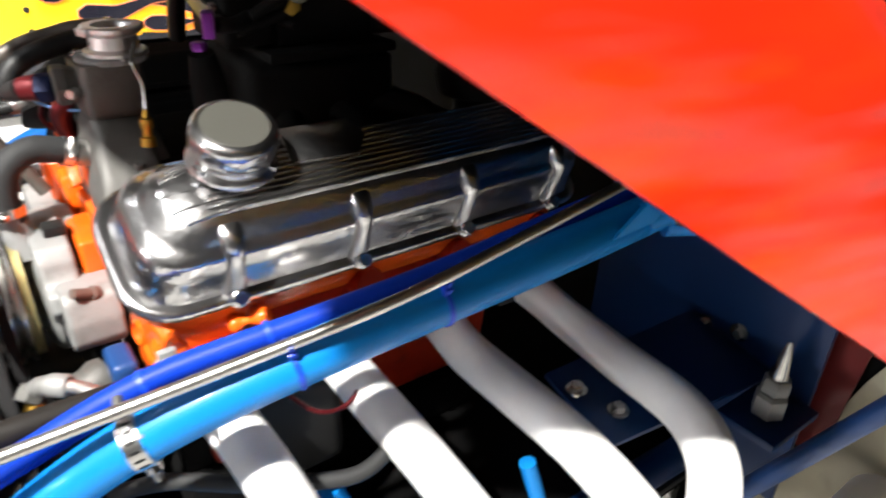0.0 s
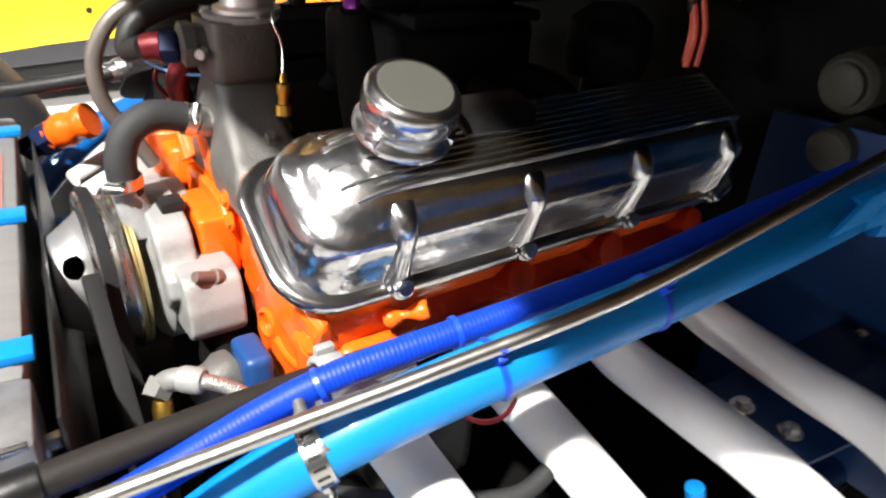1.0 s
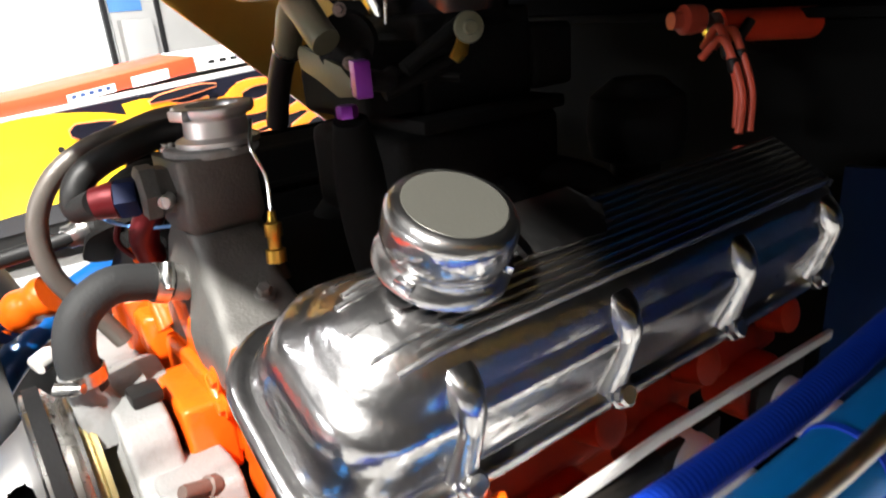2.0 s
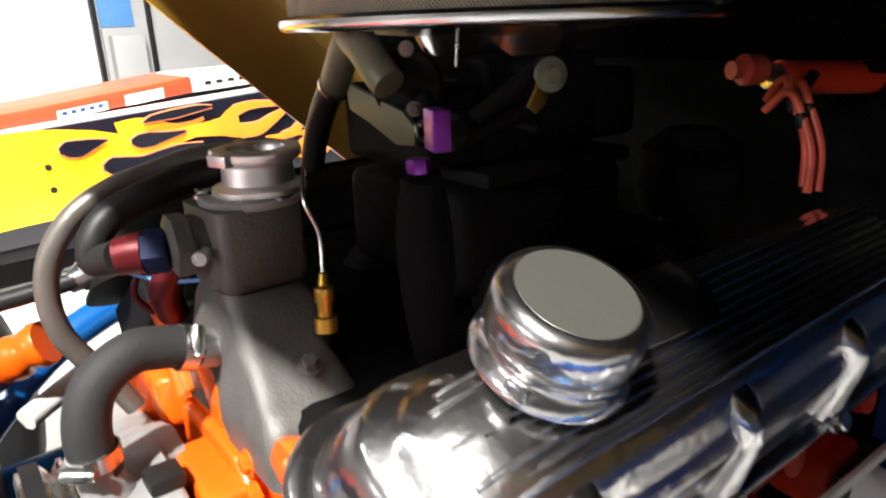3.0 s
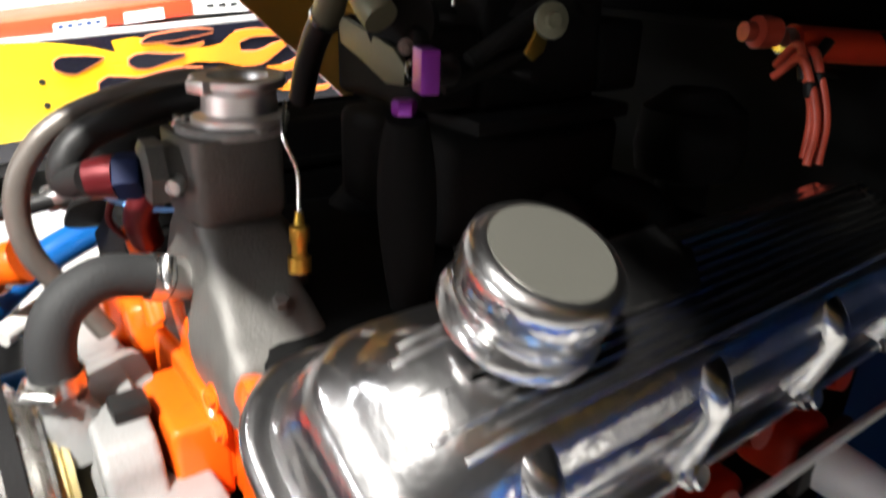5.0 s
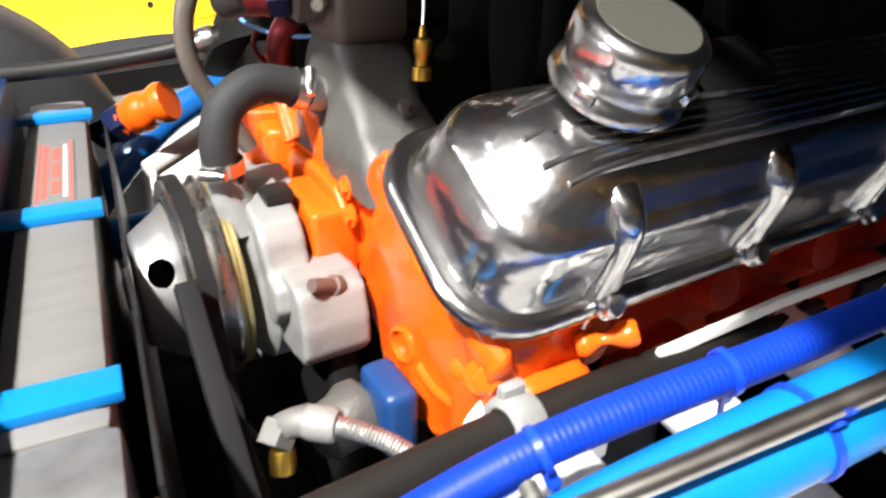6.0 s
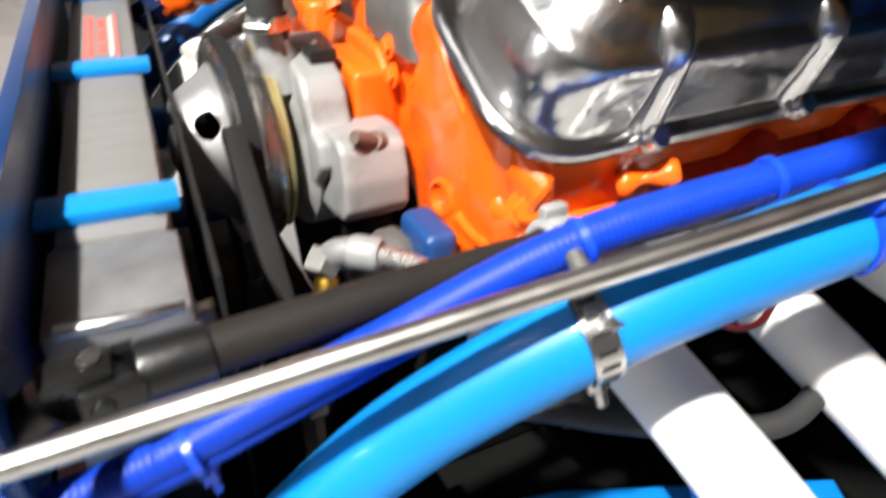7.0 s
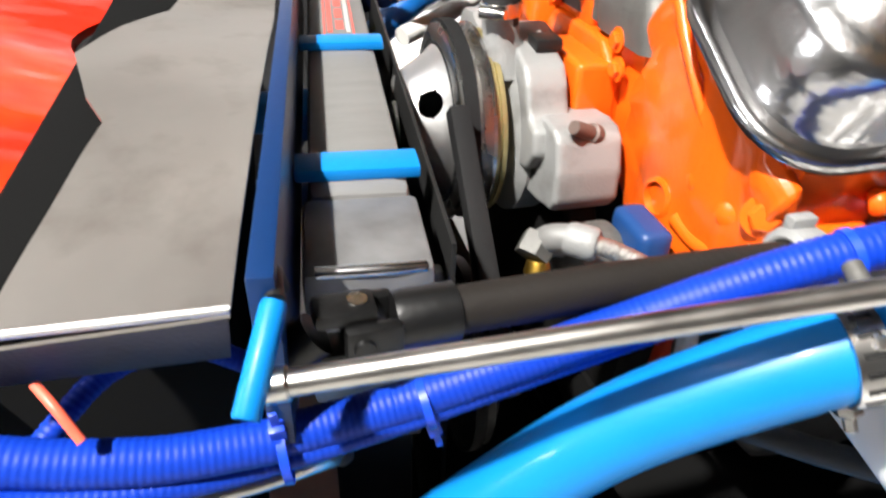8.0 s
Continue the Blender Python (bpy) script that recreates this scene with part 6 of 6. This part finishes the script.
def fuel_log():
    t = thing("fuel_fitting", (0.222, 0.71, 0.9), "purple anodised fuel fitting block", "fuel fitting")
    m = Matrix.Translation((0.232, 0.714, 0)) @ pose(0, 0, 0, 0, 0, -20)
    part("block", block((-0.006, -0.0105, 0.894), (0.006, 0.0105, 0.920), 0.0015, m), PURPLE, t)
    part("collar", lathe((0.222, 0.722, 0.880), (0, 0, 1), [(0, 0), (0.0075, 0), (0.008, 0.002), (0.008, 0.007), (0.007, 0.009), (0, 0.009)], 6), PURPLE, t)
    part("feed_line", sweep([(0.224, 0.722, 0.878), (0.230, 0.73, 0.84), (0.235, 0.735, 0.79), (0.24, 0.74, 0.735)], lambda s: 0.013 + 0.007 * math.sin(s * 3.1), 18), SHADEBLACK, t, "satin black sleeved feed line")
    part("side_line", sweep([(0.24, 0.72, 0.905), (0.265, 0.735, 0.900), (0.30, 0.78, 0.898)], 0.008, 16), SATIN, t)
    return t


fuel_log()


def distributor():
    c = Vector((0.655, 0.80, 0.0))
    t = thing("distributor", (c.x, c.y, 0.70), "black distributor with coral red plug leads", "distributor")
    part("body", lathe((c.x, c.y, 0.69), (0, 0, 1), [(0.03, 0), (0.03, 0.06), (0.055, 0.07), (0.06, 0.10), (0.055, 0.14), (0.03, 0.16), (0, 0.16)], 36), DARKCAST, t)
    for i, (a, b, d) in enumerate((((0.70, 0.745, 0.88), (0.69, 0.712, 0.886), (0.672, 0.682, 0.800)), ((0.69, 0.74, 0.87), (0.685, 0.700, 0.872), (0.668, 0.676, 0.795)), ((0.71, 0.738, 0.88), (0.70, 0.700, 0.880), (0.682, 0.672, 0.795)))):
        a, b, d = Vector(a), Vector(b), Vector(d)
        lead = part("plug_lead", sweep([a, a.lerp(b, 0.6) + Vector((0, 0, 0.02)), b, b.lerp(d, 0.5) + Vector((0.003, -0.006, 0)), d], 0.0045, 14), WIRERED, t, "coral red silicone lead")
        part("boot", lathe(b + Vector((0, -0.002, -0.008)), (0, -0.3, -1), [(0.0045, -0.008), (0.0065, -0.006), (0.0065, 0.006), (0.0045, 0.008)], 14), SATIN, lead)
    return t


distributor()


def far_bar():
    t = thing("cage_bar", (0.72, 0.74, 0.91), "glossy orange-red round bar over the firewall", "bar")
    part("bar", sweep([(0.745, 0.758, 0.900), (0.80, 0.736, 0.897), (0.90, 0.697, 0.892)], 0.019, 24), DECALRED, t)
    part("end_fitting", lathe((0.718, 0.772, 0.910), (-1, 0.38, 0.02), [(0.0155, -0.01), (0.017, 0), (0.017, 0.014), (0.010, 0.018), (0.010, 0.03), (0, 0.031)], 20), WIRERED, t)
    part("bright_sleeve", lathe((0.733, 0.764, 0.9015), (1, -0.41, -0.04), [(0.010, 0), (0.014, 0.001), (0.014, 0.02), (0.012, 0.021)], 24), STEEL, t)
    part("stay", sweep([(0.76, 0.725, 0.905), (0.75, 0.73, 0.88), (0.86, 0.75, 0.86)], 0.006, 12), SATIN, t)
    return t


far_bar()


# ---- far side fittings ----
def far_fittings():
    t = thing("hose_connector", (0.01, 1.15, 0.655), "orange anodised hose connector on a black pipe", "hose connector")
    part("connector", sweep([(0.035, 1.135, 0.672), (0.012, 1.150, 0.660), (-0.012, 1.165, 0.645)], lambda s: 0.023 + 0.002 * math.sin(s * 12), 22), ORANGE, t)
    part("blue_nut", lathe((-0.008, 1.162, 0.648), (-0.7, 0.45, -0.45), [(0, 0), (0.024, 0), (0.024, 0.02), (0.018, 0.03), (0.018, 0.05), (0, 0.05)], 6), ANODBLUE, t, "blue anodised nut")
    return t


far_fittings()
solo("far_coolant_pipe", sweep([(0.14, 1.06, 0.762), (0.09, 1.10, 0.745), (0.04, 1.12, 0.732), (-0.05, 1.16, 0.715), (-0.16, 1.22, 0.70), (-0.30, 1.28, 0.69)], 0.0095, 18), SATIN, "black rubber pipe across the far side", "pipe")
solo("far_link", sweep([(0.00, 1.15, 0.585), (0.078, 1.20, 0.602), (0.154, 1.222, 0.640), (0.22, 1.24, 0.67)], 0.0125, 18), GASKET, "pale grey round steering link on the far side", "link")
solo("pipe_union", lathe((0.082, 1.108, 0.742), (-0.8, 0.4, -0.25), [(0, -0.012), (0.014, -0.012), (0.016, -0.008), (0.016, 0.006), (0.0135, 0.010), (0.0135, 0.02), (0, 0.02)], 12), STEEL, "bright steel pipe union on the black pipe", "pipe fitting")


# ---- low down under the header ----
def low_hose():
    return solo("return_hose", sweep([(0.03, 0.56, 0.50), (0.076, 0.521, 0.524), (0.13, 0.48, 0.525), (0.19, 0.45, 0.518), (0.241, 0.43, 0.52), (0.30, 0.44, 0.54)], 0.0085, 18), HOSE, "dull grey sleeved hose under the header", "hose")


low_hose()
solo("coil_lead", sweep([(0.19, 0.50, 0.60), (0.215, 0.48, 0.575), (0.245, 0.475, 0.57), (0.275, 0.485, 0.585)], 0.0024, 12), ANODRED, "dark red silicone lead under the header", "lead")


def ball_joint():
    c = Vector((0.742, 0.274, 0.475))
    t = thing("rod_end_stack", c, "bright steel threaded stud with stacked nuts", "fastener")
    part("stud", lathe(c, (0, 0, 1), [(0, 0.10), (0.003, 0.098), (0.005, 0.088), (0.0075, 0.075), (0.0115, 0.046), (0.008, 0.042), (0.008, -0.02), (0, -0.02)], 20), STEEL, t)
    part("nut", lathe(c, (0.05, 0, 1), [(0, 0.042), (0.015, 0.042), (0.018, 0.038), (0.018, 0.022), (0, 0.022)], 6), CAST, t)
    part("nut", lathe(c, (0, 0, 1), [(0, 0.020), (0.017, 0.020), (0.021, 0.016), (0.021, -0.012), (0, -0.012)], 6), CAST, t)
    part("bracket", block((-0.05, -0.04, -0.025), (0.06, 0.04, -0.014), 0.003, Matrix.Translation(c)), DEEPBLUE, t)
    return t


ball_joint()
solo("outer_rail", sweep([(0.69, 0.31, 0.25), (0.715, 0.225, 0.42), (0.735, 0.168, 0.535), (0.75, 0.12, 0.63)], 0.013, 18), MIDBLUE, "blue slim chassis side tube", "tube")
solo("inner_fender", extrude([(0.855, 0.195, 0.55), (0.855, 0.214, 0.50), (0.855, 0.232, 0.43), (0.855, 0.262, 0.32), (0.855, 0.30, 0.21), (0.855, 0.12, 0.20), (0.855, 0.09, 0.50)], (0.007, 0, 0), 0.002), BEIGE, "bare beige fibreglass inner fender behind the blue tube", "body panel")
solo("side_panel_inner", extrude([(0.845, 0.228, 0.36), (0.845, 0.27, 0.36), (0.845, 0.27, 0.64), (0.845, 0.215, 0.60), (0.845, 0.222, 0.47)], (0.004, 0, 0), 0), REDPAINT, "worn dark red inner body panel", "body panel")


def cylinder_can():
    c = Vector((0.82, 0.527, 0.803))
    t = thing("reservoir", c, "dull steel master cylinder reservoir on the firewall", "reservoir")
    part("can", lathe(c, (1, 0, 0.05), [(0, -0.05), (0.030, -0.05), (0.036, -0.043), (0.037, 0.0), (0.033, 0.005), (0.033, 0.047)], 32), TAN, t)
    part("cap", lathe(c - Vector((0.05, 0, 0.002)), (-1, 0, -0.05), [(0.026, 0), (0.026, 0.01), (0.02, 0.014), (0, 0.014)], 24), TAN, t)
    part("bleed_nipple", hexbolt(c + Vector((-0.02, -0.03, 0.02)), (-0.4, -0.8, 0.4), 0.008, 0.012), STEEL, t)
    c2 = c + Vector((0.0, -0.002, -0.084))
    part("lower_can", lathe(c2, (1, 0, 0.05), [(0, -0.045), (0.024, -0.045), (0.028, -0.04), (0.028, 0.045)], 28), TAN, t)
    return t


cylinder_can()
